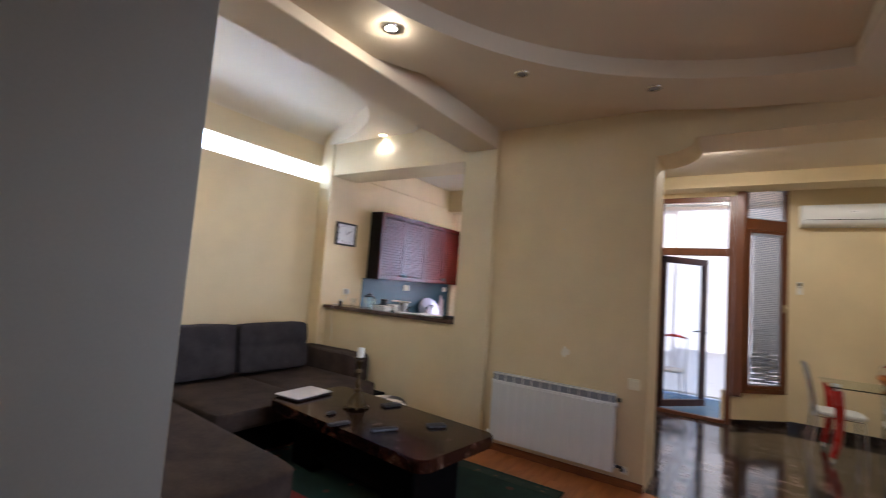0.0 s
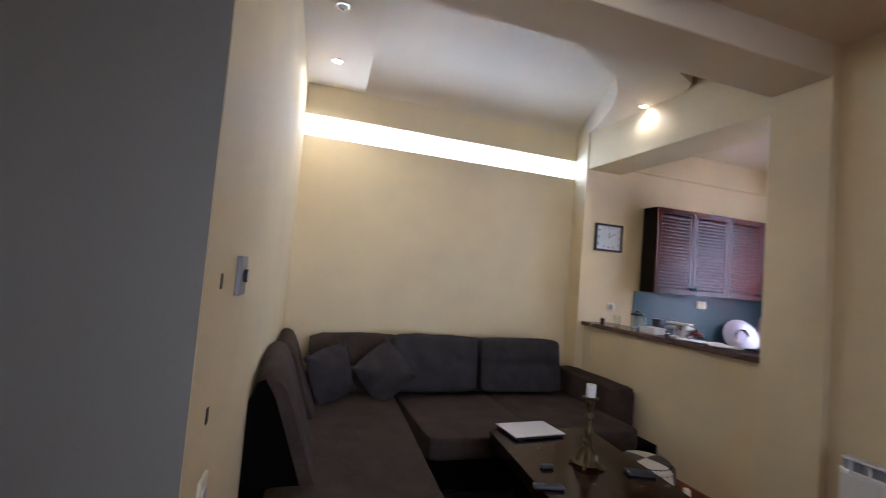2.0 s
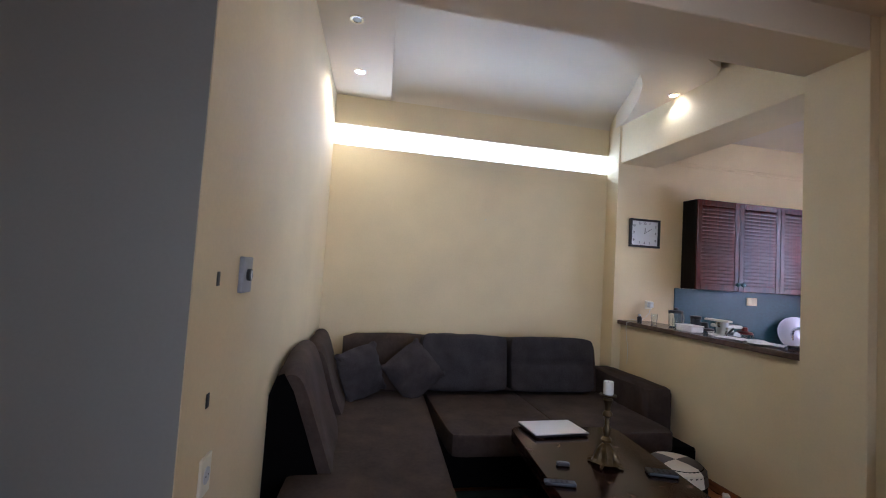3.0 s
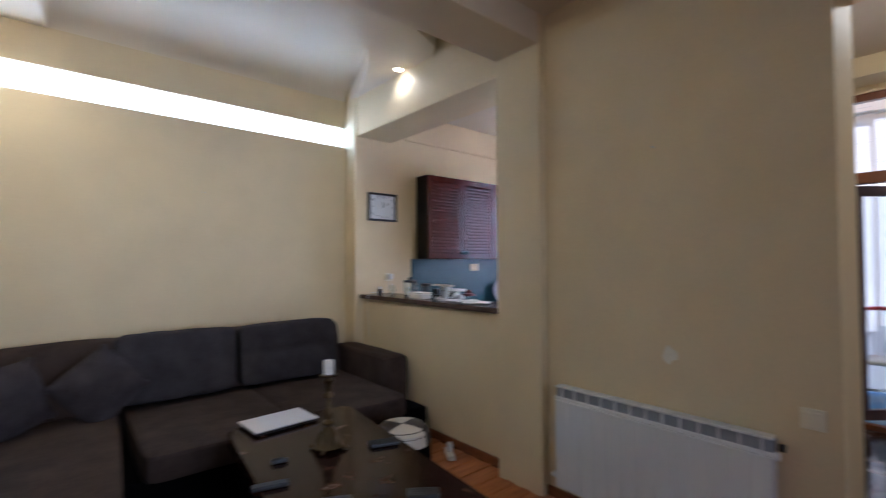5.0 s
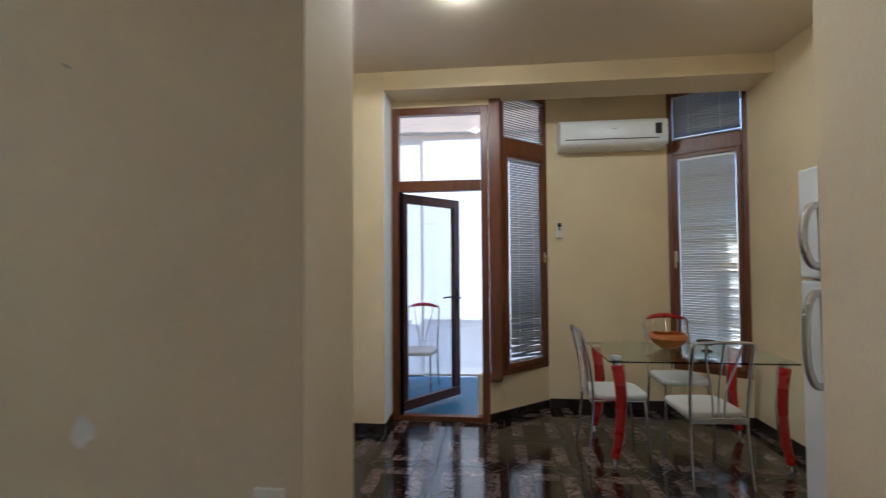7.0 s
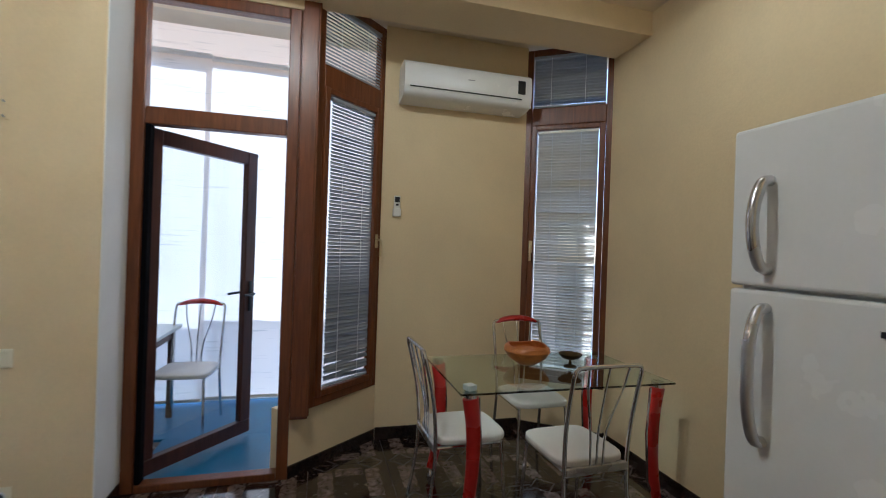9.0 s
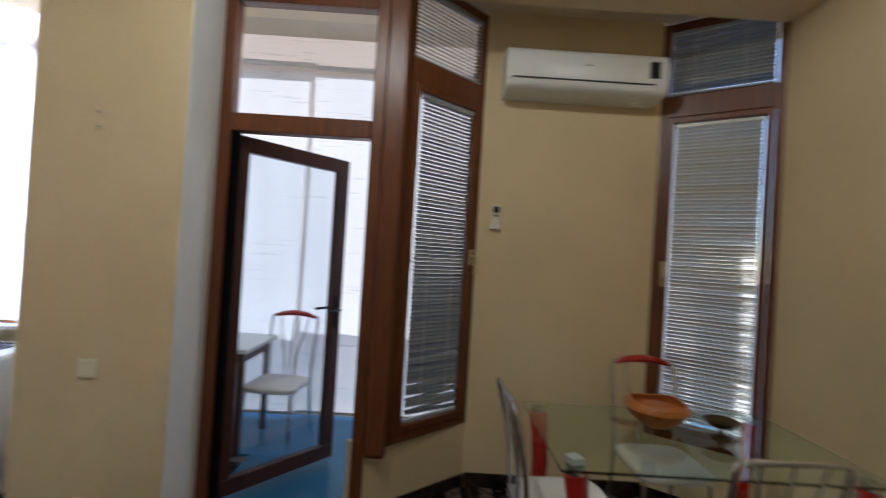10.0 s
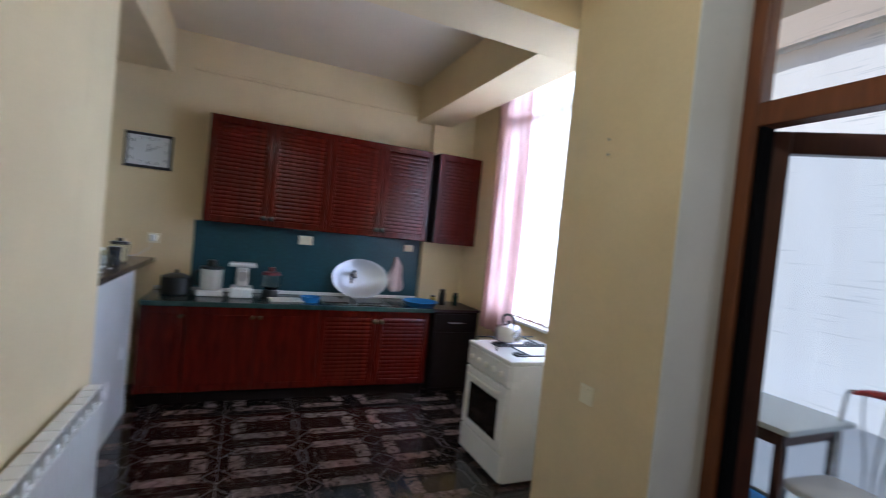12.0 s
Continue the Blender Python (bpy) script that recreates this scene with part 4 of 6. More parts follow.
for k, (y, w) in enumerate(((1.83, 0.78), (2.665, 0.82))):
    c = cushion(w, 0.19, 0.49, 0.16, 16, 0, 11 + k, 14.0)
    for v in c.verts:
        if v.co.y < 0:
            for bx in (-w * 0.25, w * 0.25):
                v.co.y += 0.035 * math.exp(-((v.co.x - bx) ** 2 + (v.co.z - 0.27) ** 2) / 0.002) * (k == 0)
            v.co.y += 0.018 * math.exp(-((v.co.z - 0.25) / 0.03) ** 2) * (k == 1)
    part("back_cushion", moved(c, O @ pose(-3.98, y, 0.435, 0, 0, 90) @ pose(0, 0, 0, -8)), M_BACKC, sofa, "buttoned grey back cushion" if k == 0 else "creased grey back cushion", smooth=True)
for x, y in ((-4.2, 3.35), (-3.0, 3.35), (-2.05, 0.75), (-2.05, 1.3), (-4.2, 0.75)):
    part("foot", moved(tube([(x, y, 0), (x, y, 0.035)], 0.03, 10), O), M_BLACK, sofa)


def pillow(m, seed):
    b = cushion(0.40, 0.40, 0.16, 0.9, 18, 0, seed)
    for v in b.verts:
        r = max(abs(v.co.x), abs(v.co.y)) / 0.21
        v.co.z = 0.075 + (v.co.z - 0.075) * (1 - 0.85 * r ** 3)
        v.co.z += 0.012 * noise.noise(v.co * 9 + Vector((seed, 0, 0)))
        fold = noise.noise(Vector((v.co.x * 16 + v.co.y * 5, v.co.y * 5 - v.co.x * 2, seed)))
        v.co.z += 0.010 * (1 - abs(fold) * 3) * (v.co.z > 0.075)
        if abs(v.co.x) > 0.15 and abs(v.co.y) > 0.15:
            v.co.x *= 1.12
            v.co.y *= 1.12
    return solo("throw_pillow", b, M_PILL, "crumpled grey square pillow lying against the sofa back", "pillow", m, True, "throw pillows")


pillow(pose(-3.88, 1.36, 0.62, 0, 0, 0) @ pose(0, 0, 0, 0, 68, 0) @ pose(0, 0, -0.075, 0, 0, 40), 3)
pillow(pose(-3.80, 0.92, 0.62, 0, 0, 35) @ pose(0, 0, 0, 0, 76, 0) @ pose(0, 0, -0.075, 0, 0, 12), 8)

# ---- coffee table and what lies on it ----
TZ = 0.48
ct = thing("coffee_table", pose(-2.10, 2.165, 0, 0, 0, -6), "low table with a dark red-brown marble top", "coffee table")
corner = []
for cx, cy, a0 in ((0.76, 0.31, 0), (-0.76, 0.31, 90), (-0.72, -0.31, 180), (0.76, -0.31, 270)):
    corner += arc(cx, cy, 0.06, a0, a0 + 90, 5)
b = prism(corner, TZ - 0.075, TZ)
bmesh.ops.bevel(b, geom=[e for e in b.edges if abs(e.verts[0].co.z - e.verts[1].co.z) < 1e-5], offset=0.008, segments=2, affect="EDGES")
part("tabletop", b, M_TABLE, ct)
for x in (-0.5, 0.5):
    part("pedestal", box(x - 0.14, x + 0.14, -0.22, 0.22, 0.012, TZ - 0.077, 0.02, 2), M_SOFAK, ct, "black pedestal")
part("shelf", box(-0.36, 0.36, -0.2, 0.2, 0.09, 0.12, 0.005), M_SOFAK, ct)

lap = thing("laptop", pose(-2.82, 2.14, TZ + 0.001, 0, 0, 4), "closed silver laptop lying on the coffee table", "laptop")
part("base", box(-0.125, 0.125, -0.185, 0.185, 0.003, 0.016, 0.006, 2), M_BLACK, lap)
part("lid", box(-0.126, 0.126, -0.187, 0.187, 0.017, 0.026, 0.004, 2), M_SILVER, lap, "silver lid")
for x in (-0.1, 0.1):
    part("foot", box(x - 0.01, x + 0.01, -0.15, 0.15, 0, 0.003), M_BLACK, lap)

cs = thing("candlestick", pose(-2.30, 2.20, TZ + 0.001), "tall turned brass candlestick on the coffee table", "candlestick")
b = lathe([(0.035, 0.012), (0.075, 0.018), (0.078, 0.03), (0.07, 0.05), (0.055, 0.08), (0.032, 0.10), (0.020, 0.115), (0.030, 0.125), (0.030, 0.135), (0.016, 0.15), (0.022, 0.175), (0.024, 0.19), (0.014, 0.21), (0.012, 0.25), (0.026, 0.262), (0.026, 0.275), (0.014, 0.29), (0.018, 0.32), (0.028, 0.345), (0.020, 0.36)], 32)
for v in b.verts:
    if 0.02 < v.co.z < 0.10:
        k = 0.80 + 0.11 * math.cos(10 * math.atan2(v.co.y, v.co.x))
        v.co.x *= k
        v.co.y *= k
part("stem", b, M_BRASS, cs, smooth=True)
part("drip_pan", lathe([(0.018, 0.358), (0.042, 0.366), (0.046, 0.374), (0.040, 0.376), (0.012, 0.370)], 24), M_BRASS, cs, smooth=True)
for k in range(4):
    a = radians(45 + 90 * k)
    part("foot", tube([(0.05 * math.cos(a), 0.05 * math.sin(a), 0.02), (0.085 * math.cos(a), 0.085 * math.sin(a), 0.012), (0.095 * math.cos(a), 0.095 * math.sin(a), 0.006)], 0.012, 8, (0.010, 0.010, 0.006)), M_BRASS, cs, smooth=True)
cd = thing("candle", pose(-2.30, 2.20, TZ + 0.377), "short white pillar candle on the candlestick", "candle")
part("wax", lathe([(0.026, 0.0), (0.027, 0.002), (0.027, 0.066), (0.024, 0.070), (0.014, 0.062)], 24), M_WAX, cd, smooth=True)
part("wick", tube([(0, 0, 0.058), (0.001, 0, 0.072)], 0.0012, 5), M_BLACK, cd)


def remote(x, y, rz, l, w, label, name="remote_control"):
    t = thing(name, pose(x, y, TZ + 0.001, 0, 0, rz), label, "remote control", "remotes on the table")
    body = part("body", box(-l / 2, l / 2, -w / 2, w / 2, 0, 0.018, 0.006, 2), M_BLACK, t)
    for i in range(4):
        for j in (-1, 0, 1):
            part("button", box(-l * 0.3 + i * l * 0.17 - 0.005, -l * 0.3 + i * l * 0.17 + 0.005, j * w * 0.26 - 0.004, j * w * 0.26 + 0.004, 0.0181, 0.0205), M_DARKGREY, body)


remote(-1.81, 1.96, 62, 0.18, 0.048, "long black remote control on the coffee table")
remote(-2.09, 1.83, 75, 0.15, 0.045, "black remote control on the coffee table")
remote(-2.30, 1.95, 80, 0.07, 0.03, "small dark key fob on the coffee table", "key_fob")
remote(-2.16, 2.44, 70, 0.15, 0.075, "flat black phone lying on the coffee table", "phone")
remote(-1.62, 2.28, 55, 0.13, 0.07, "dark flat case lying on the coffee table", "case")

pouf = thing("pouf", pose(-2.50, 2.80, 0.010), "low round pouf with a cream and brown chequered cover", "pouf")
part("side", lathe([(0.16, 0.0), (0.175, 0.02), (0.18, 0.2), (0.172, 0.36), (0.15, 0.39)], 32), M_SOFAK, pouf, "dark brown side", smooth=True)
m_cream = mat("cream_leatherette", (0.62, 0.55, 0.44), 0.5, bump=0.05)
m_choc = mat("dark_brown_leatherette", (0.030, 0.018, 0.013), 0.5, bump=0.05)
for k in range(4):
    a0 = radians(90 * k + 20)
    b = bmesh.new()
    c0 = b.verts.new((0, 0, 0.405))
    rows = []
    for r, z in ((0.08, 0.404), (0.14, 0.397), (0.170, 0.372), (0.181, 0.30)):
        rows.append([b.verts.new((r * math.cos(a0 + i * math.pi / 16), r * math.sin(a0 + i * math.pi / 16), z)) for i in range(9)])
    for i in range(8):
        b.faces.new((c0, rows[0][i], rows[0][i + 1]))
        for p, q in zip(rows, rows[1:]):
            b.faces.new((p[i], q[i], q[i + 1], p[i + 1]))
    part("top_panel", b, m_cream if k % 2 else m_choc, pouf, smooth=True)

strip_s = thing("power_strip", pose(-2.68, 3.35, 0.001, 0, 0, 150), "white socket strip with a plug on the floor", "socket strip")
part("body", box(-0.09, 0.09, -0.025, 0.025, 0, 0.035, 0.006, 2), M_PLAST, strip_s)
part("plug", box(-0.025, 0.025, -0.022, 0.022, 0.036, 0.10, 0.010, 2), M_WHITE, strip_s)

rug = thing("rug", pose(-1.9, 2.05, -0.004), "dark green patterned rug under the coffee table", "rug")
part("carpet", box(-1.15, 0.95, -0.76, 0.98, 0, 0.013, 0.004), M_RUG, rug)
part("border", box(-1.14, 0.94, 0.84, 0.94, 0.0131, 0.0146), rug_mat("rug_border_pile", (0.03, 0.05, 0.03), (0.16, 0.09, 0.04), 14.0), rug)
rug2 = thing("red_rug", pose(-2.25, 1.52, 0.0095), "narrow deep red patterned mat lying on the green rug", "rug")
part("carpet", box(-0.50, 0.55, -0.21, 0.20, 0, 0.010, 0.003), M_REDRUG, rug2)


# ---- radiators ----
def radiator(m, n, label):
    t = thing("radiator", m, label, "radiator", "radiators")
    sec = box(-0.0404, 0.0404, -0.085, -0.02, 0.115, 0.618, 0.0045, 2)
    sec_me = finish("section", sec, M_WHITE)
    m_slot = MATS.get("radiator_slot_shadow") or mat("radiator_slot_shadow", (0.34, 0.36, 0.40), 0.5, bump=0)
    top_me = finish("top_grille", join(box(-0.0385, 0.0385, -0.083, -0.022, 0.688, 0.70, 0.003), box(-0.003, 0.003, -0.078, -0.024, 0.618, 0.688)), M_WHITE)
    # Grey block behind each slot: the opening's shade put into its colour.
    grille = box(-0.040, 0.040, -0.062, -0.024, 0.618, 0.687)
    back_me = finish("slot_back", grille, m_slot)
    for i in range(n):
        x = (i - (n - 1) / 2) * 0.082
        share("section", sec_me, t, pose(x, 0, 0))
        share("top_grille", top_me, t, pose(x, 0, 0))
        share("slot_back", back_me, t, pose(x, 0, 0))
    e = n * 0.041
    part("collector", tube([(-e - 0.01, -0.052, 0.62), (e + 0.015, -0.052, 0.62)], 0.018, 10), M_WHITE, t, smooth=True)
    part("collector", tube([(-e - 0.01, -0.052, 0.16), (e + 0.015, -0.052, 0.16)], 0.018, 10), M_WHITE, t, smooth=True)
    part("valve", tube([(e + 0.014, -0.052, 0.16), (e + 0.06, -0.052, 0.16), (e + 0.06, -0.052, 0.14), (e + 0.06, -0.003, 0.13)], 0.012, 8), M_BLACK, t, "dark valve", smooth=True)
    part("vent_cap", tube([(e + 0.014, -0.052, 0.66), (e + 0.035, -0.052, 0.66)], 0.016, 10), M_BLACK, t)
    part("valve", tube([(-e - 0.01, -0.052, 0.16), (-e - 0.045, -0.052, 0.16), (-e - 0.045, -0.005, 0.16)], 0.012, 8), M_WHITE, t, smooth=True)
    for x in (-e * 0.6, e * 0.6):
        part("bracket", box(x - 0.012, x + 0.012, -0.02, 0.0, 0.55, 0.64), M_WHITE, t)


radiator(pose(-1.235, WALL_S - 0.001, 0), 13, "white sectional radiator on the living room wall")
radiator(pose(-1.56, WALL_N + 0.001, 0, 0, 0, 180), 13, "white sectional radiator on the kitchen side of the wall")

# ---- small things on walls ----
def plate(name, m, w, h, label, category, kind="socket", group="sockets and switches"):
    t = thing(name, m, label, category, group)
    part("plate", box(-w / 2, w / 2, -0.010, 0, -h / 2, h / 2, 0.004, 2), M_PLATE, t)
    if kind == "socket":
        part("insert", tube([(0, -0.0098, 0), (0, -0.0125, 0)], min(w, h) * 0.30, 20), M_WHITE, t)
        for x in (-0.0095, 0.0095):
            part("hole", tube([(x, -0.0126, 0), (x, -0.0132, 0)], 0.003, 8), M_BLACK, t)
    elif kind == "switch":
        for x in (-w * 0.2, w * 0.2):
            part("rocker", box(x - w * 0.17, x + w * 0.17, -0.015, -0.0098, -h * 0.34, h * 0.34, 0.002), M_PLATE, t)
    return t


SW = lambda x: 0.36 + (-1.35 - x) * 0.0587
FACE_S = lambda x, y, z: pose(x, y, z)                       # on a wall that faces south
FACE_N = lambda x, z: pose(x, SW(x), z, 0, 0, 180 - 3.36)     # on the lounge's south wall
FACE_E = lambda x, y, z: pose(x, y, z, 0, 0, 90)              # on a wall that faces east

plate("wall_switch", pose(-0.585, WALL_S - 0.001, 0.79), 0.085, 0.085, "cream wall switch beside the radiator", "switch", "switch")
plate("wall_socket", pose(-0.63, WALL_S - 0.001, 0.13), 0.06, 0.06, "small white socket low on the wall", "socket")
plate("wall_switch", pose(-1.267, NORTH - 0.001, 0.85), 0.085, 0.09, "white double switch on the pier", "switch", "switch")
ps = plate("wall_socket", pose(-1.26, NORTH - 0.001, 0.20), 0.09, 0.09, "white socket with a black plug low on the pier", "socket")
part("plug", tube([(0, -0.012, 0), (0, -0.045, -0.004)], 0.018, 12, (0.020, 0.012)), M_BLACK, ps, smooth=True)
part("cable", tube(smooth_line([(0, -0.045, -0.004), (-0.005, -0.06, -0.04), (-0.06, -0.04, -0.12), (-0.16, -0.025, -0.185)], 6), 0.004, 6), M_BLACK, ps, smooth=True)
for z in (2.05, 1.98):
    mk = thing("wall_hook", pose(-1.29, NORTH - 0.001, z), "tiny painted-over hook in the pier", "hook", "hooks and nails")
    part("plate", box(-0.018, 0.018, -0.004, 0, -0.014, 0.014, 0.002), M_WALL, mk)
    part("tip", tube([(0, -0.004, 0), (0, -0.014, -0.004), (0, -0.016, 0.006)], 0.003, 6), M_GREYBOX, mk)
nail_me = finish("nail", tube([(0, 0, 0), (0, -0.02, 0.003)], 0.004, 8), M_STEEL)
for m, lab in ((pose(-1.204, WALL_S, 2.01), "small nail in the radiator wall"), (pose(WEST, 2.068, 2.02, 0, 0, 90), "small nail in the wall above the sofa"), (pose(EAST, 5.15, 2.05, 0, 0, -90), "small hook in the wall above the fridge")):
    tagged(share("nail", nail_me, None, m, lab), lab, "nail", "hooks and nails")
patch_b = prism([(0.03 * (1 + 0.35 * math.sin(2.3 * a) + 0.2 * math.cos(5 * a)) * math.cos(a), 0.042 * (1 + 0.3 * math.cos(3 * a)) * math.sin(a)) for a in [radians(20 * k) for k in range(18)]], 0, 0.003)
solo("filler_patch", patch_b, mat("white_filler", (0.88, 0.82, 0.68), 0.8, bump=0.1), "rough white filler patch on the radiator wall", "patch", pose(-1.139, WALL_S, 0.962, 90))

sb = thing("thermostat_box", FACE_N(-1.80, 1.41), "grey metal switch box with a round knob on the wall", "switch box")
part("plate", box(-0.058, 0.058, -0.018, -0.001, -0.065, 0.065, 0.004, 2), M_GREYBOX, sb)
part("knob", tube([(0, -0.018, 0.0), (0, -0.030, 0.0)], 0.022, 16), M_BLACK, sb, smooth=True)
part("pointer", box(-0.003, 0.003, -0.033, -0.030, -0.016, 0.016), M_WHITE, sb)
for z in (1.40, 1.03):
    sl = solo("wall_slot", box(-0.012, 0.012, -0.003, 0.0, -0.022, 0.022, 0.001), M_BLACK, "small dark slot cut in the wall", "slot", FACE_N(-1.54, z), group="slots")
plate("wall_socket", FACE_N(-1.56, 0.80), 0.085, 0.12, "cream socket on the lounge wall", "socket")

ck = thing("wall_clock", FACE_E(KWEST + 0.001, 3.715, 2.0), "square wall clock with a white dial in a black frame", "clock")
for nm, q in (("frame", (-0.172, 0.172, 0.125, 0.145)), ("frame", (-0.172, 0.172, -0.145, -0.125)), ("frame", (-0.172, -0.152, -0.1248, 0.1248)), ("frame", (0.152, 0.172, -0.1248, 0.1248))):
    part(nm, box(q[0], q[1], -0.035, 0, q[2], q[3], 0.003), M_BLACK, ck, "black frame")
part("dial", box(-0.151, 0.151, -0.018, 0, -0.124, 0.124), M_PAPER, ck, "white dial")
for k in range(12):
    a = radians(90 - 30 * (k + 1))
    c = bpy.data.curves.new("numeral", "FONT")
    c.body, c.size, c.align_x, c.align_y, c.extrude = str(k + 1), 0.036, "CENTER", "CENTER", 0.0006
    tmp = bpy.data.objects.new("tmp", c)
    scene.collection.objects.link(tmp)
    me = bpy.data.meshes.new_from_object(tmp.evaluated_get(bpy.context.evaluated_depsgraph_get()))
    bpy.data.objects.remove(tmp)
    me.materials.clear()
    me.materials.append(M_BLACK)
    r = min(0.125 / max(abs(math.cos(a)), 0.01), 0.10 / max(abs(math.sin(a)), 0.01), 0.145)
    share("numeral", me, ck, pose(r * math.cos(a), -0.0188, r * math.sin(a), 90))
for nm, a, l, w in (("hour_hand", 88, 0.055, 0.006), ("minute_hand", 32, 0.09, 0.004)):
    part(nm, box(-0.01, l, -0.0235, -0.0215, -w / 2, w / 2), M_BLACK, ck, m=pose(0, 0, 0) @ Matrix.Rotation(radians(-a), 4, "Y"))

# ---- dining table and chairs ----
dt = thing("dining_table", pose(1.44, 5.905, 0), "rectangular glass dining table on curved red legs", "dining table")
top = prism([(-0.62, -0.38), (0.62, -0.38), (0.62, 0.38), (-0.62, 0.38)], 0.730, 0.740)
bmesh.ops.bevel(top, geom=list(top.edges), offset=0.003, segments=2, affect="EDGES")
gt = part("tabletop", top, M_TABLEGLASS, dt, "clear glass top with a green edge")
gt.visible_shadow = False
leg_path = smooth_line([(0.0, 0, 0.70), (0.020, 0, 0.55), (0.022, 0, 0.36), (0.004, 0, 0.18), (-0.025, 0, 0.055)], 4)
for sx, sy in ((-1, -1), (1, -1), (-1, 1), (1, 1)):
    tap = [0.031 - 0.010 * i / (len(leg_path) - 1) for i in range(len(leg_path))]
    leg = part("leg", tube(leg_path, 0.03, 14, tap, 1.35), M_RED, dt, "curved red lacquered leg", pose(sx * 0.55, sy * 0.32, 0, 0, 0, 0 if sx < 0 else 180), True)
    part("foot", lathe([(0.022, 0.0), (0.024, 0.010), (0.014, 0.03), (0.012, 0.055)], 16), M_CHROME, leg, "chrome foot", pose(-0.027, 0, 0), True)
    part("glass_support", lathe([(0.022, 0.70), (0.034, 0.705), (0.034, 0.728), (0.030, 0.7295)], 20), M_CHROME, leg, "chrome support", smooth=True)
    part("rod", tube([(0.045, 0, 0.70), (0.062, 0, 0.45), (0.045, 0, 0.18), (0.0, 0, 0.09)], 0.008, 8), M_CHROME, leg, smooth=True)


def dining_chair(m, red, label):
    t = thing("dining_chair", m, label, "chair", "chairs of chromed tube")
    # seen from behind: back at y = 0, seat runs to y = 0.42
    for s in (-1, 1):
        part("rear_leg", tube(smooth_line([(s * 0.185, -0.03, 0.0), (s * 0.178, 0.01, 0.25), (s * 0.175, 0.02, 0.44), (s * 0.182, 0.0, 0.66), (s * 0.185, -0.05, 0.88)], 4), 0.0105, 10), M_CHROME, t, smooth=True)
        part("front_leg", tube(smooth_line([(s * 0.180, 0.42, 0.0), (s * 0.172, 0.40, 0.25), (s * 0.165, 0.385, 0.42)], 4), 0.0105, 10), M_CHROME, t, smooth=True)
        part("side_rail", tube([(s * 0.170, 0.03, 0.415), (s * 0.165, 0.39, 0.415)], 0.009, 8), M_CHROME, t, smooth=True)
    part("top_rail", tube(smooth_line([(-0.185, -0.05, 0.875), (-0.178, -0.056, 0.905), (-0.15, -0.058, 0.918), (0, -0.062, 0.922), (0.15, -0.058, 0.918), (0.178, -0.056, 0.905), (0.185, -0.05, 0.875)], 4), 0.0105, 10), M_CHROME, t, smooth=True)
    part("rear_rail", box(-0.172, 0.172, 0.008, 0.030, 0.395, 0.435, 0.004), M_STEEL, t)
    for k, x in enumerate((-0.05, 0.0, 0.05)):
        part("spoke", tube(smooth_line([(x * 0.7, 0.02, 0.435), (x * 0.9, 0.012, 0.60), (x * 1.9, -0.03, 0.80), (x * 2.2, -0.06, 0.918)], 4), 0.006, 7), M_CHROME, t, smooth=True)
    if red:
        part("head_pad", tube(smooth_line([(-0.16, -0.058, 0.905), (-0.10, -0.062, 0.925), (0, -0.066, 0.935), (0.10, -0.062, 0.925), (0.16, -0.058, 0.905)], 5), 0.02, 12, [0.014 + 0.022 * math.sin(math.pi * i / 20) for i in range(21)], 0.62), M_RED, t, "red padded top rail", smooth=True)
    part("seat", moved(cushion(0.385, 0.40, 0.055, 0.35, 8, 0.004, 4), pose(0, 0.225, 0.418)), M_SEAT, t, "white vinyl seat", smooth=True)


dining_chair(pose(1.445, 5.32, 0, 0, 0, 3), False, "chromed tube dining chair with a white seat and a plain rail")
dining_chair(pose(0.72, 5.86, 0, 0, 0, -88), False, "chromed tube dining chair with a white seat beside the glass table")
dining_chair(pose(1.58, 6.52, 0, 0, 0, 180), True, "chromed tube dining chair with a red top rail by the window")
dining_chair(pose(-0.78, 7.50, 0.001, 0, 0, 176), True, "chromed tube chair with a red top rail on the balcony")

bt = thing("balcony_table", pose(-1.28, 7.30, 0.001), "small pale-topped wooden table on the balcony", "table")
part("tabletop", box(-0.36, 0.36, -0.30, 0.30, 0.715, 0.745, 0.006, 2), mat("pale_table_top", (0.62, 0.66, 0.66), 0.3, bump=0.02), bt)
part("apron", box(-0.31, 0.31, -0.25, 0.25, 0.64, 0.713), M_LEAF, bt)
for sx in (-1, 1):
    for sy in (-1, 1):
        part("leg", box(sx * 0.30 - 0.022, sx * 0.30 + 0.022, sy * 0.24 - 0.022, sy * 0.24 + 0.022, 0, 0.71, 0.004), M_LEAF, bt)

b = lathe([(0.045, 0.0), (0.06, 0.006), (0.115, 0.045), (0.142, 0.085), (0.138, 0.105), (0.120, 0.120), (0.112, 0.118), (0.128, 0.100), (0.130, 0.085), (0.10, 0.045), (0.05, 0.018)], 36)
for v in b.verts:
    v.co.z += 0.006 * math.sin(3 * math.atan2(v.co.y, v.co.x)) * (v.co.z > 0.09)
solo("wooden_bowl", b, M_ORANGE, "wide orange-brown wooden bowl on the glass table", "bowl", pose(1.40, 6.02, 0.741), True)
db = thing("footed_dish", pose(1.64, 5.92, 0.741), "small dark footed dish on the glass table", "dish")
part("dish", lathe([(0.008, 0.04), (0.05, 0.055), (0.072, 0.078), (0.068, 0.080), (0.046, 0.062), (0.006, 0.05)], 24), M_BRASS, db, smooth=True)
part("foot", lathe([(0.04, 0.0), (0.038, 0.006), (0.010, 0.015), (0.008, 0.041)], 20), M_BRASS, db, smooth=True)
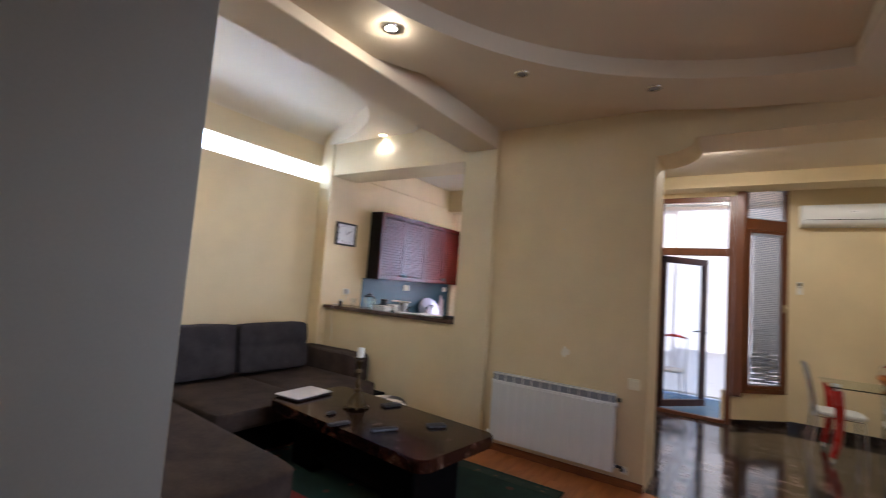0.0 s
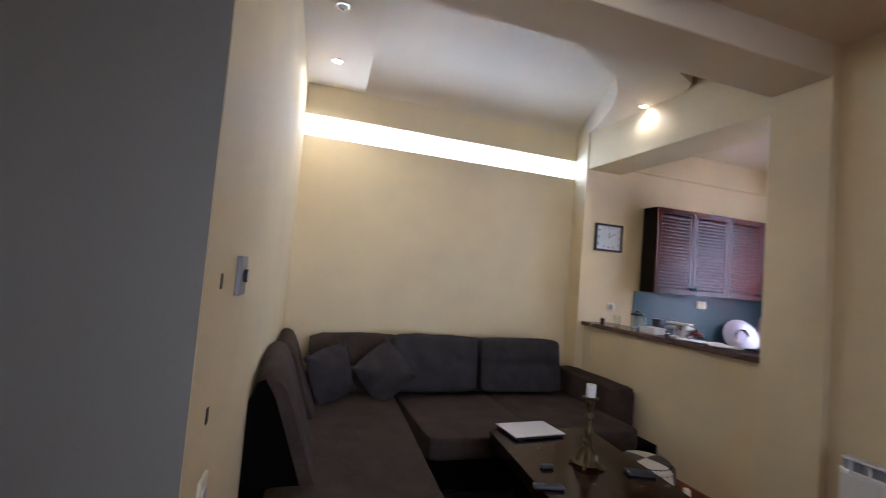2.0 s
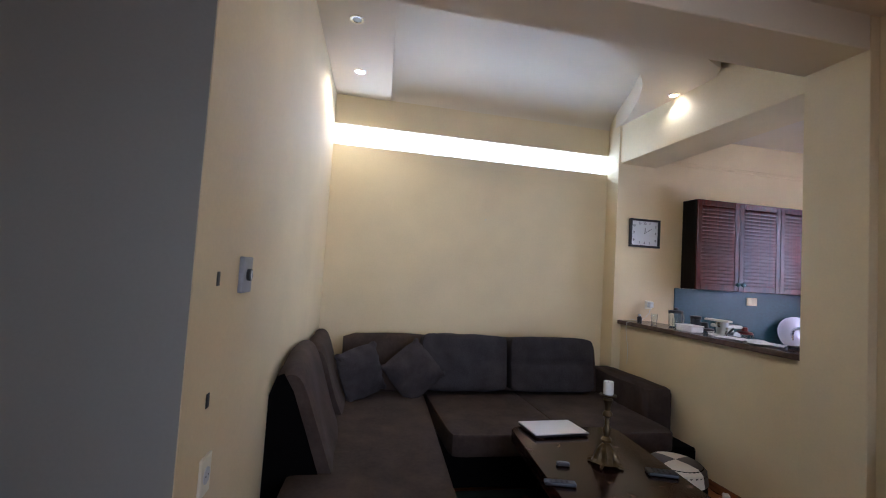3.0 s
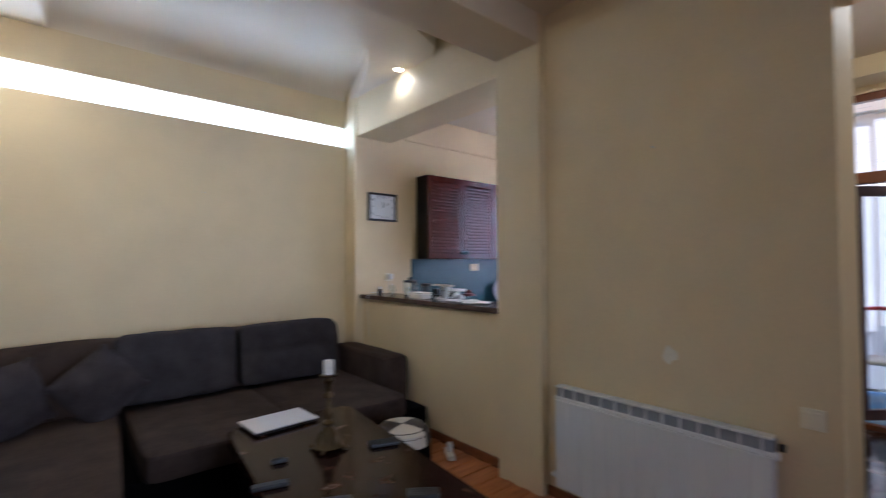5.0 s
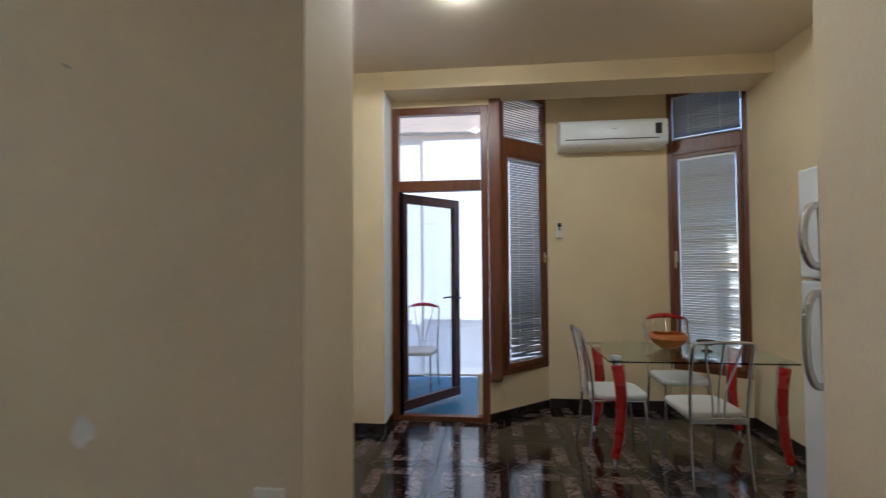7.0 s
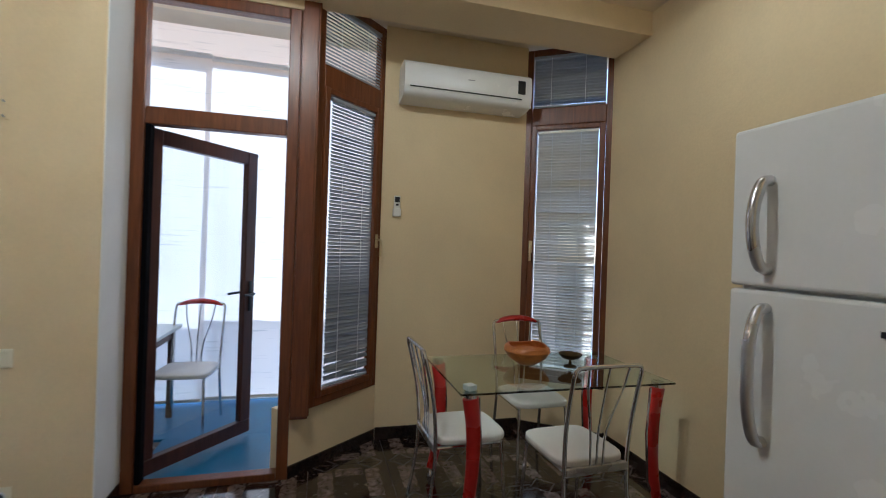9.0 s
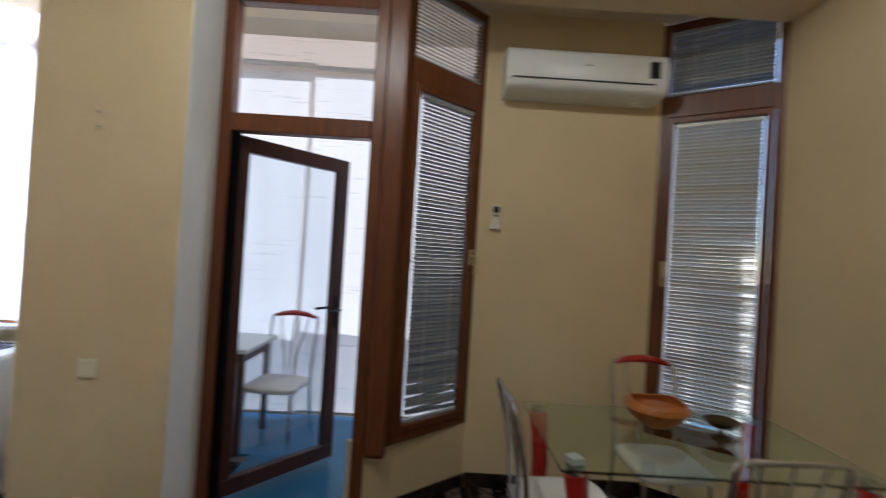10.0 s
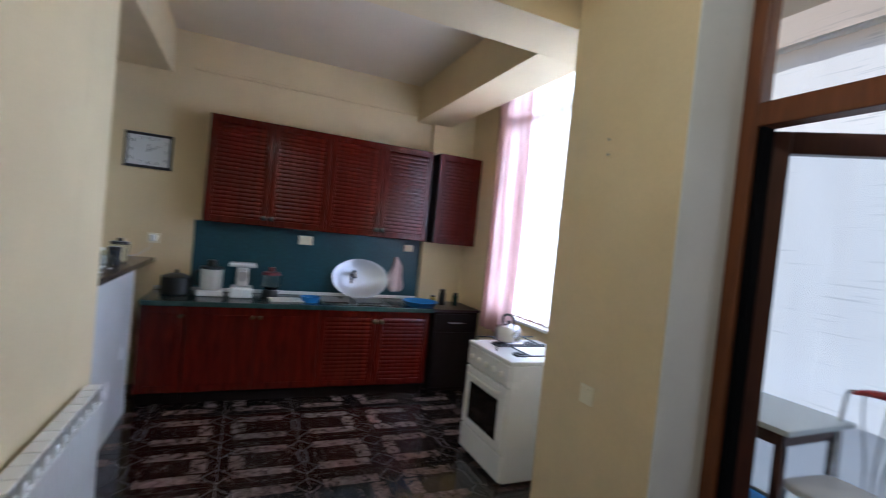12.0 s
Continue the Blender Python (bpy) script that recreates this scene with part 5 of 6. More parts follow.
solo("glass_block", box(-0.026, 0.026, -0.026, 0.026, 0, 0.028, 0.004, 2), mat("frosted_coaster", (0.60, 0.68, 0.68), 0.25, bump=0.05), "small frosted glass block on the corner of the table", "glass block", pose(0.885, 5.585, 0.741, 0, 0, 20))

# ---- kitchen cupboards ----
def louvre(length):
    """A slat with a bowed face towards +x, lying along y."""
    b = bmesh.new()
    prof = [(-0.004, -0.0235), (0.0015, -0.0235), (0.0048, -0.018), (0.0066, -0.007), (0.0066, 0.007), (0.0048, 0.018), (0.0015, 0.0235), (-0.004, 0.0235)]
    ra, rb = ([b.verts.new((x, e * length / 2, z)) for x, z in prof] for e in (-1, 1))
    n = len(prof)
    for i in range(n):
        b.faces.new((ra[i], ra[(i + 1) % n], rb[(i + 1) % n], rb[i]))
    b.faces.new(ra)
    b.faces.new(rb[::-1])
    return b


def louvre_door(parent, w, h, m, knob_side, slats, knob=True, tilt=-9):
    """A framed louvred door, w by h, in the plane x = 0 facing +x, from y = 0 to w."""
    d = part("door", box(-0.018, 0.0, 0.001, 0.055, 0.001, h - 0.001, 0.003), M_CAB, parent, m=m)
    part("stile", box(-0.018, 0.0, w - 0.055, w - 0.001, 0.001, h - 0.001, 0.003), M_CAB, d)
    part("rail", box(-0.018, 0.0, 0.0555, w - 0.0555, 0.001, 0.060, 0.003), M_CAB, d)
    part("rail", box(-0.018, 0.0, 0.0555, w - 0.0555, h - 0.060, h - 0.001, 0.003), M_CAB, d)
    part("backing", box(-0.018, -0.0145, 0.0555, w - 0.0555, 0.0605, h - 0.0605), M_CAB, d)
    key = "slat_%d" % round(w * 1000)
    if key not in SLATS:
        SLATS[key] = finish("slat", louvre(w - 0.114), M_CAB, True)
    pitch = (h - 0.13) / slats
    for i in range(slats):
        share("slat", SLATS[key], d, pose(-0.010, w / 2, 0.065 + pitch * (i + 0.5)) @ Matrix.Rotation(radians(tilt), 4, "Y"))
    if knob:
        y = w - 0.03 if knob_side > 0 else 0.03
        part("knob", lathe([(0.007, 0.0), (0.007, 0.012), (0.016, 0.018), (0.016, 0.026), (0.008, 0.030)], 14), M_BLACK if h > 0.8 else M_BRASS, d, "dark knob" if h > 0.8 else "brass knob", pose(0, y, 0.07 if h > 0.8 else h - 0.09, 0, 90, 0) @ Matrix.Scale(1.35, 4), True)
    return d


SLATS = {}
UX, UZ0, UZ1 = -3.955, 1.46, 2.375
for y0 in (4.17, 5.19):
    t = thing("wall_cabinet", pose(UX, y0, UZ0), "red-brown louvred wall cupboard with two doors", "cupboard", "kitchen wall cupboards")
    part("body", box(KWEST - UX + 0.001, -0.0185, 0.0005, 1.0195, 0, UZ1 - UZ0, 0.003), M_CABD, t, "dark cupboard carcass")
    louvre_door(t, 0.51, UZ1 - UZ0, Matrix(), 1, 22)
    louvre_door(t, 0.51, UZ1 - UZ0, pose(0, 0.51, 0), -1, 22)
t = thing("wall_cabinet", pose(-3.85, 6.245, UZ0 - 0.005), "deeper red-brown louvred cupboard in the corner by the window", "cupboard", "kitchen wall cupboards")
part("body", box(-0.255, -0.0185, 0.0005, 0.4695, 0, 0.905, 0.003), M_CABD, t, "dark cupboard carcass")
louvre_door(t, 0.47, 0.905, Matrix(), 1, 22, False)

BX, CZ = -3.62, 0.83
for k, (y0, w, n) in enumerate(((3.83, 0.31, 1), (4.14, 0.515, 2), (5.17, 0.515, 2))):
    t = thing("base_cabinet", pose(BX, y0, 0), ("narrow red-brown base cupboard in the corner", "red-brown kitchen base cupboard with two plain doors", "red-brown kitchen base cupboard with two louvred doors")[k], "cupboard", "kitchen base cupboards")
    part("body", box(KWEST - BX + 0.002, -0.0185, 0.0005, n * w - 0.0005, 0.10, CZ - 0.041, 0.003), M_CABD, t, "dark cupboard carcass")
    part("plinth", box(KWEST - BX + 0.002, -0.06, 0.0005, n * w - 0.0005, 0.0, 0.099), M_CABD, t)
    for j in range(n):
        if k == 2:
            louvre_door(t, w, CZ - 0.145, pose(0, j * w, 0.102), 1 - 2 * j, 16, tilt=-8)
        else:
            d = part("door", box(-0.018, 0, 0.002, w - 0.002, 0.001, CZ - 0.145, 0.004), M_CAB, t, m=pose(0, j * w, 0.102))
            part("field", box(0.0005, 0.006, 0.06, w - 0.06, 0.06, CZ - 0.205, 0.004), M_CAB, d)
            part("knob", lathe([(0.007, 0.0), (0.007, 0.012), (0.016, 0.018), (0.016, 0.026), (0.008, 0.030)], 14), M_BRASS, d, "brass knob", pose(0, 0.03 if j else w - 0.03, CZ - 0.22, 0, 90, 0), True)
wt = thing("worktop", pose(BX, 5.03, CZ - 0.04), "dark green polished stone worktop over the cupboards", "worktop")
b = box(KWEST - BX + 0.002, 0.03, -1.2, 0.16, 0, 0.04, 0.005, 2)
b = box(KWEST - BX + 0.002, 0.03, 0.80, 1.2, 0, 0.04, 0.005, 2, bm=b)
b = box(-0.07, 0.03, 0.162, 0.798, 0, 0.04, 0.005, 2, bm=b)
b = box(KWEST - BX + 0.002, -0.46, 0.162, 0.798, 0, 0.04, 0.003, 1, bm=b)
part("slab", b, M_COUNTER, wt)
part("upstand", box(KWEST - BX + 0.002, KWEST - BX + 0.02, -1.2, 1.2, 0.042, 0.075, 0.003), M_WHITE, wt, "pale upstand strip")
sink = thing("sink", pose(BX - 0.265, 5.51, CZ), "steel kitchen sink with two bowls set in the worktop", "sink")
for y0, y1 in ((-0.31, -0.01), (0.01, 0.31)):
    b = box(-0.19, 0.19, y0, y1, -0.18, 0.004)
    bmesh.ops.delete(b, geom=[f for f in b.faces if f.normal.z > 0.9], context="FACES")
    bmesh.ops.solidify(b, geom=list(b.faces), thickness=0.003)
    part("bowl", b, M_STEEL, sink)
part("rim", join(box(0.19, 0.21, -0.315, 0.315, 0.001, 0.006, 0.002), box(-0.21, -0.19, -0.315, 0.315, 0.001, 0.006, 0.002)), M_STEEL, sink)
part("tap", tube(smooth_line([(-0.20, 0, 0.0), (-0.20, 0, 0.20), (-0.17, 0, 0.265), (-0.09, 0, 0.275), (-0.04, 0, 0.22)], 5), 0.016, 10), M_CHROME, sink, "chrome tap", smooth=True)

# splashback
splash = structure("splashback", box(KWEST, KWEST + 0.012, 4.10, 6.235, CZ, UZ0 - 0.001), M_SPLASH, "dark teal flecked splashback", category="splashback")
plate("wall_socket", FACE_E(KWEST + 0.0125, 5.05, 1.36), 0.13, 0.085, "cream double socket on the splashback", "socket", "switch")
plate("wall_socket", FACE_E(KWEST + 0.0125, 6.10, 1.37), 0.10, 0.07, "cream socket on the splashback", "socket", "switch")

# low dark appliance between the base cupboards and the window
dw = thing("dark_cabinet", pose(BX + 0.0, 6.48, 0), "very dark low cupboard under the window corner", "cupboard")
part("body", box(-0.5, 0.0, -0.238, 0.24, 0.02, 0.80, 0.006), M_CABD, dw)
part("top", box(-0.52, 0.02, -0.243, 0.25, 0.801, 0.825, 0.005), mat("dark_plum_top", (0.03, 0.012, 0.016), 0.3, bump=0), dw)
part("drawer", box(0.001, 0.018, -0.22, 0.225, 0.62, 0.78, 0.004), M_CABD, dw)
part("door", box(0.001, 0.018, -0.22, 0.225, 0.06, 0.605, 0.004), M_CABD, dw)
part("handle", tube([(0.02, -0.08, 0.70), (0.04, -0.08, 0.70), (0.04, 0.08, 0.70), (0.02, 0.08, 0.70)], 0.006, 8), M_STEEL, dw, smooth=True)

# ---- stove ----
st = thing("stove", pose(-2.24, 6.065, 0), "white free-standing gas stove with a dark oven window", "stove")
SH = 0.80
part("body", box(-0.28, 0.28, 0.02, 0.58, 0.03, SH - 0.03, 0.006, 2), M_WHITE, st)
part("hob", box(-0.285, 0.285, 0.0, 0.585, SH - 0.029, SH, 0.008, 2), M_WHITE, st)
part("control_panel", box(-0.278, 0.278, 0.0, 0.019, 0.635, SH - 0.031, 0.005), M_WHITE, st)
for k in range(5):
    part("knob", tube([(-0.2 + k * 0.1, 0.0, 0.70), (-0.2 + k * 0.1, -0.022, 0.70)], 0.019, 16, (0.021, 0.016)), M_PLAST, st, smooth=True)
od = part("oven_door", box(-0.275, 0.275, -0.004, 0.019, 0.215, 0.625, 0.006, 2), M_WHITE, st)
part("oven_window", box(-0.19, 0.19, -0.008, -0.0045, 0.27, 0.53, 0.002), mat("dark_oven_glass", (0.015, 0.013, 0.011), 0.08, bump=0), od, "dark oven window")
part("handle", tube([(-0.2, -0.005, 0.585), (-0.2, -0.035, 0.585), (0.2, -0.035, 0.585), (0.2, -0.005, 0.585)], 0.009, 8), M_PLAST, od, smooth=True)
part("drawer", box(-0.275, 0.275, -0.004, 0.019, 0.04, 0.205, 0.006, 2), M_WHITE, st)
for x in (-0.14, 0.14):
    for y in (0.16, 0.43):
        bn = part("burner", lathe([(0.05, SH), (0.05, SH + 0.010), (0.035, SH + 0.012), (0.03, SH + 0.018), (0.01, SH + 0.019)], 20), M_BLACK, st, m=pose(x, y, 0), smooth=True)
    part("pan_grid", join(join(join(tube([(x - 0.12, 0.05, SH + 0.028), (x - 0.12, 0.54, SH + 0.028)], 0.005, 6), tube([(x + 0.12, 0.05, SH + 0.028), (x + 0.12, 0.54, SH + 0.028)], 0.005, 6)), join(tube([(x - 0.12, 0.16, SH + 0.028), (x + 0.12, 0.16, SH + 0.028)], 0.005, 6), tube([(x - 0.12, 0.43, SH + 0.028), (x + 0.12, 0.43, SH + 0.028)], 0.005, 6))), join(tube([(x - 0.12, 0.05, SH), (x - 0.12, 0.05, SH + 0.028)], 0.005, 6), tube([(x + 0.12, 0.54, SH), (x + 0.12, 0.54, SH + 0.028)], 0.005, 6))), M_BLACK, st)
for x in (-0.24, 0.24):
    for y in (0.06, 0.54):
        part("foot", tube([(x, y, 0), (x, y, 0.035)], 0.018, 10), M_BLACK, st)
ke = thing("kettle", pose(-2.36, 6.28, SH + 0.034), "dented steel kettle on the stove", "kettle")
part("body", lathe([(0.085, 0.0), (0.095, 0.01), (0.093, 0.07), (0.075, 0.105), (0.04, 0.118), (0.01, 0.12)], 28), M_STEEL, ke, smooth=True)
part("lid_knob", lathe([(0.008, 0.12), (0.014, 0.13), (0.012, 0.142), (0.004, 0.145)], 14), M_BLACK, ke, smooth=True)
part("spout", tube([(0.08, 0, 0.05), (0.115, 0, 0.08), (0.135, 0, 0.11)], 0.015, 10, (0.02, 0.014, 0.011)), M_STEEL, ke, smooth=True)
part("handle", tube(smooth_line([(-0.07, 0, 0.10), (-0.075, 0, 0.16), (0, 0, 0.185), (0.06, 0, 0.165), (0.065, 0, 0.105)], 5), 0.009, 8), M_BLACK, ke, smooth=True)

# ---- things on the worktop ----
WX = -3.95
def pot(name, x, y, z, profile, material, label, category, seg=24):
    return solo(name, lathe(profile, seg), material, label, category, pose(x, y, z + 0.001), True)


tray = lathe([(0.02, 0.0), (0.16, 0.0), (0.175, 0.012), (0.20, 0.016), (0.20, 0.020), (0.173, 0.017), (0.158, 0.005), (0.02, 0.004)], 40)
for v in tray.verts:
    v.co.x *= 1.42
solo("oval_tray", tray, mat("polished_steel_tray", (0.42, 0.45, 0.50), 0.33, 1.0, var=0.05, bump=0.02), "large oval steel tray leaning against the splashback", "tray", pose(KWEST + 0.075, 5.60, CZ + 0.195, 0, 0, 90) @ pose(0, 0, 0, 72), True)
b = cushion(0.17, 0.035, 0.36, 0.3, 8, 0, 21)
for v in b.verts:
    k = 1 - 0.75 * (v.co.z / 0.36) ** 2
    v.co.x = v.co.x * k + 0.01 * math.sin(v.co.z * 30)
    v.co.y += 0.008 * math.sin(v.co.x * 70)
solo("tea_towel", b, M_CLOTH, "grey-pink tea towel hanging on the splashback", "towel", pose(KWEST + 0.04, 5.98, CZ + 0.08, 0, 0, 90), True)
pot("plastic_basin", -3.72, 6.12, CZ, [(0.11, 0.0), (0.13, 0.004), (0.17, 0.05), (0.18, 0.052), (0.17, 0.056), (0.12, 0.012), (0.02, 0.01)], M_BASIN, "shallow blue plastic basin beside the sink", "basin")
pot("dish_tub", -3.76, 5.09, CZ, [(0.07, 0.0), (0.085, 0.05), (0.09, 0.05), (0.07, 0.006)], M_BASIN, "small blue washing-up tub by the sink", "tub")
for x, y, r, h, m, lab in ((-3.88, 6.42, 0.033, 0.16, M_BLACK, "dark glass jar with a black lid"), (-3.86, 6.56, 0.030, 0.13, mat("dark_green_glass", (0.02, 0.05, 0.05), 0.15, bump=0), "small dark green jar"), (-3.84, 6.30, 0.030, 0.10, mat("yellow_plastic", (0.45, 0.32, 0.06), 0.4, bump=0), "small yellow plastic bottle")):
    t = thing("jar", pose(x, y, 0.827 if y > 6.24 else CZ + 0.001), lab, "jar", "jars by the window")
    part("body", lathe([(r * 0.9, 0.0), (r, 0.006), (r, h * 0.78), (r * 0.7, h * 0.86), (r * 0.7, h * 0.88)], 20), m, t, smooth=True)
    part("lid", lathe([(r * 0.75, h * 0.88), (r * 0.78, h * 0.89), (r * 0.78, h), (r * 0.6, h * 1.01)], 20), M_BLACK, t, smooth=True)

bl = thing("food_processor", pose(WX, 4.28, CZ + 0.001), "white food processor on the worktop", "kitchen machine")
part("base", box(-0.09, 0.09, -0.10, 0.10, 0, 0.05, 0.01, 2), M_WHITE, bl)
part("bowl", lathe([(0.075, 0.051), (0.085, 0.07), (0.088, 0.22), (0.09, 0.225)], 24), M_PLAST, bl, smooth=True)
part("lid", lathe([(0.09, 0.226), (0.088, 0.245), (0.04, 0.25), (0.035, 0.30), (0.02, 0.305)], 24), M_BLACK, bl, smooth=True)
part("handle", tube(smooth_line([(0.0, -0.085, 0.20), (0, -0.125, 0.19), (0, -0.125, 0.10), (0, -0.085, 0.09)], 4), 0.010, 8), M_BLACK, bl, smooth=True)
mg = thing("meat_grinder", pose(WX + 0.02, 4.52, CZ + 0.001), "white electric mincer with a tray on top", "kitchen machine")
part("base", box(-0.11, 0.11, -0.09, 0.09, 0, 0.09, 0.015, 2), M_WHITE, mg)
part("tower", box(-0.05, 0.05, -0.05, 0.05, 0.092, 0.26, 0.015, 2), M_WHITE, mg)
part("barrel", tube([(0.0, 0, 0.19), (0.13, 0, 0.19)], 0.04, 18, (0.036, 0.044)), M_STEEL, mg, "steel barrel", smooth=True)
part("hopper_tray", box(-0.09, 0.09, -0.11, 0.11, 0.262, 0.295, 0.012, 2), M_WHITE, mg)
jc = thing("juicer", pose(WX, 4.76, CZ + 0.001), "clear juicer jug with a dark red lid", "kitchen machine")
part("base", lathe([(0.07, 0.0), (0.075, 0.01), (0.07, 0.06), (0.06, 0.07)], 24), M_BLACK, jc, smooth=True)
part("jug", lathe([(0.06, 0.072), (0.08, 0.10), (0.085, 0.20), (0.082, 0.20), (0.076, 0.10), (0.02, 0.08)], 24), M_JARGLASS, jc, "clear jug", smooth=True)
part("lid", lathe([(0.08, 0.202), (0.07, 0.225), (0.03, 0.235), (0.028, 0.27), (0.01, 0.272)], 24), mat("dark_red_plastic", (0.16, 0.02, 0.02), 0.35, bump=0), jc, "dark red lid", smooth=True)
pot("cooking_pot", WX, 4.02, CZ, [(0.10, 0.0), (0.11, 0.01), (0.11, 0.14), (0.115, 0.145), (0.06, 0.17), (0.015, 0.175), (0.012, 0.20), (0.005, 0.205)], M_BLACK, "black cooking pot in the corner of the worktop", "pot")
solo("chopping_board", box(-0.10, 0.10, -0.16, 0.16, 0, 0.012, 0.004), M_PLAST, "pale chopping board lying on the worktop", "board", pose(-3.80, 4.91, CZ + 0.001, 0, 0, 5))

# ---- bar top and what stands on it ----
barm = thing("bar_top", pose(-3.20, 3.60, 1.066), "speckled brown granite bar top", "bar top")
b = prism([(KWEST + 3.201, -0.15), (0.958, -0.15), (0.958, 0.22), (KWEST + 3.201, 0.22)], 0, 0.038)
bmesh.ops.bevel(b, geom=list(b.edges), offset=0.006, segments=2, affect="EDGES")
part("slab", b, M_BARTOP, barm)
BZ = 1.1045
g1 = thing("glass_jug", pose(-3.62, 3.68, BZ), "clear glass jug with a dark lid on the bar", "jug")
part("body", lathe([(0.050, 0.0), (0.055, 0.008), (0.060, 0.13), (0.062, 0.135), (0.056, 0.13), (0.050, 0.012), (0.01, 0.008)], 24), M_JARGLASS, g1, smooth=True)
part("lid", lathe([(0.061, 0.136), (0.060, 0.150), (0.02, 0.155), (0.018, 0.175), (0.008, 0.178)], 24), M_BLACK, g1, smooth=True)
part("handle", tube(smooth_line([(0.06, 0, 0.12), (0.095, 0, 0.11), (0.095, 0, 0.05), (0.06, 0, 0.04)], 4), 0.006, 8), M_JARGLASS, g1, smooth=True)
g2 = thing("storage_jar", pose(-3.40, 3.70, BZ), "dark storage jar with a flat lid on the bar", "jar")
part("body", lathe([(0.036, 0.0), (0.040, 0.006), (0.040, 0.10)], 20), mat("smoked_glass", (0.05, 0.06, 0.07), 0.1, bump=0), g2, smooth=True)
part("lid", lathe([(0.041, 0.101), (0.043, 0.105), (0.043, 0.125), (0.02, 0.128)], 20), M_BLACK, g2, smooth=True)
for k, (x, y, r, h) in enumerate(((-3.83, 3.62, 0.030, 0.10), (-3.52, 3.60, 0.028, 0.09), (-3.16, 3.72, 0.034, 0.09))):
    solo("drinking_glass", lathe([(r * 0.8, 0.0), (r, h), (r * 0.93, h), (r * 0.75, 0.006), (0.004, 0.005)], 20), M_JARGLASS, "clear drinking glass on the bar", "glass", pose(x, y, BZ), True, "glasses on the bar")
mx = thing("hand_press", pose(-3.08, 3.66, BZ), "steel cup with a flat press arm on the bar", "press")
part("cup", lathe([(0.035, 0.0), (0.038, 0.005), (0.045, 0.11), (0.042, 0.11), (0.034, 0.008)], 22), M_STEEL, mx, smooth=True)
part("arm", box(-0.16, 0.08, -0.022, 0.022, 0.112, 0.128, 0.005, 2), M_PLAST, mx)
part("lever", tube([(0.06, 0, 0.03), (0.09, 0.02, 0.075)], 0.008, 8), M_BLACK, mx)
part("base", box(-0.10, 0.02, -0.04, 0.04, 0.0, 0.016, 0.004), M_WHITE, mx)
bx = thing("plastic_tub", pose(-3.33, 3.58, BZ), "low white plastic tub on the bar", "tub")
part("body", box(-0.09, 0.09, -0.06, 0.06, 0, 0.045, 0.01, 2), M_WHITE, bx)
part("lid", box(-0.094, 0.094, -0.064, 0.064, 0.0455, 0.056, 0.004), M_PLAST, bx)
rng = random.Random(5)
for k, (x, y, a) in enumerate(((-2.92, 3.60, 12), (-2.78, 3.66, -20), (-2.62, 3.58, 35))):
    b = box(-0.105, 0.105, -0.075, 0.075, 0.0, 0.004)
    bmesh.ops.subdivide_edges(b, edges=list(b.edges), cuts=5, use_grid_fill=True)
    for v in b.verts:
        v.co.z += 0.006 + 0.006 * noise.noise(Vector((v.co.x * 14 + k, v.co.y * 14, 0)))
    solo("paper_sheet", b, M_PAPER, "loose crumpled white paper lying on the bar", "paper", pose(x, y, BZ + 0.002 * k, 0, 0, a), group="papers on the bar")
sp = thing("spray_bottle", pose(-2.50, 3.70, BZ), "small dark tools in a heap on the bar", "tools")
for k in range(4):
    part("tool", tube([(rng.uniform(-0.08, 0.0), rng.uniform(-0.05, 0.05), 0.010), (rng.uniform(0.02, 0.10), rng.uniform(-0.05, 0.05), 0.012)], 0.009, 8), M_BLACK, sp)
bs = thing("book_stack", pose(-2.36, 3.74, BZ), "small stack of orange and cream boxes on the bar", "boxes")
for k, (c, h) in enumerate((((0.50, 0.40, 0.25), 0.05), ((0.55, 0.22, 0.06), 0.05), ((0.6, 0.52, 0.38), 0.06))):
    part("box", box(-0.05, 0.05, -0.045, 0.045, k * 0.052, k * 0.052 + 0.05, 0.003), mat("box_card_%d" % k, c, 0.6, bump=0.02), bs)

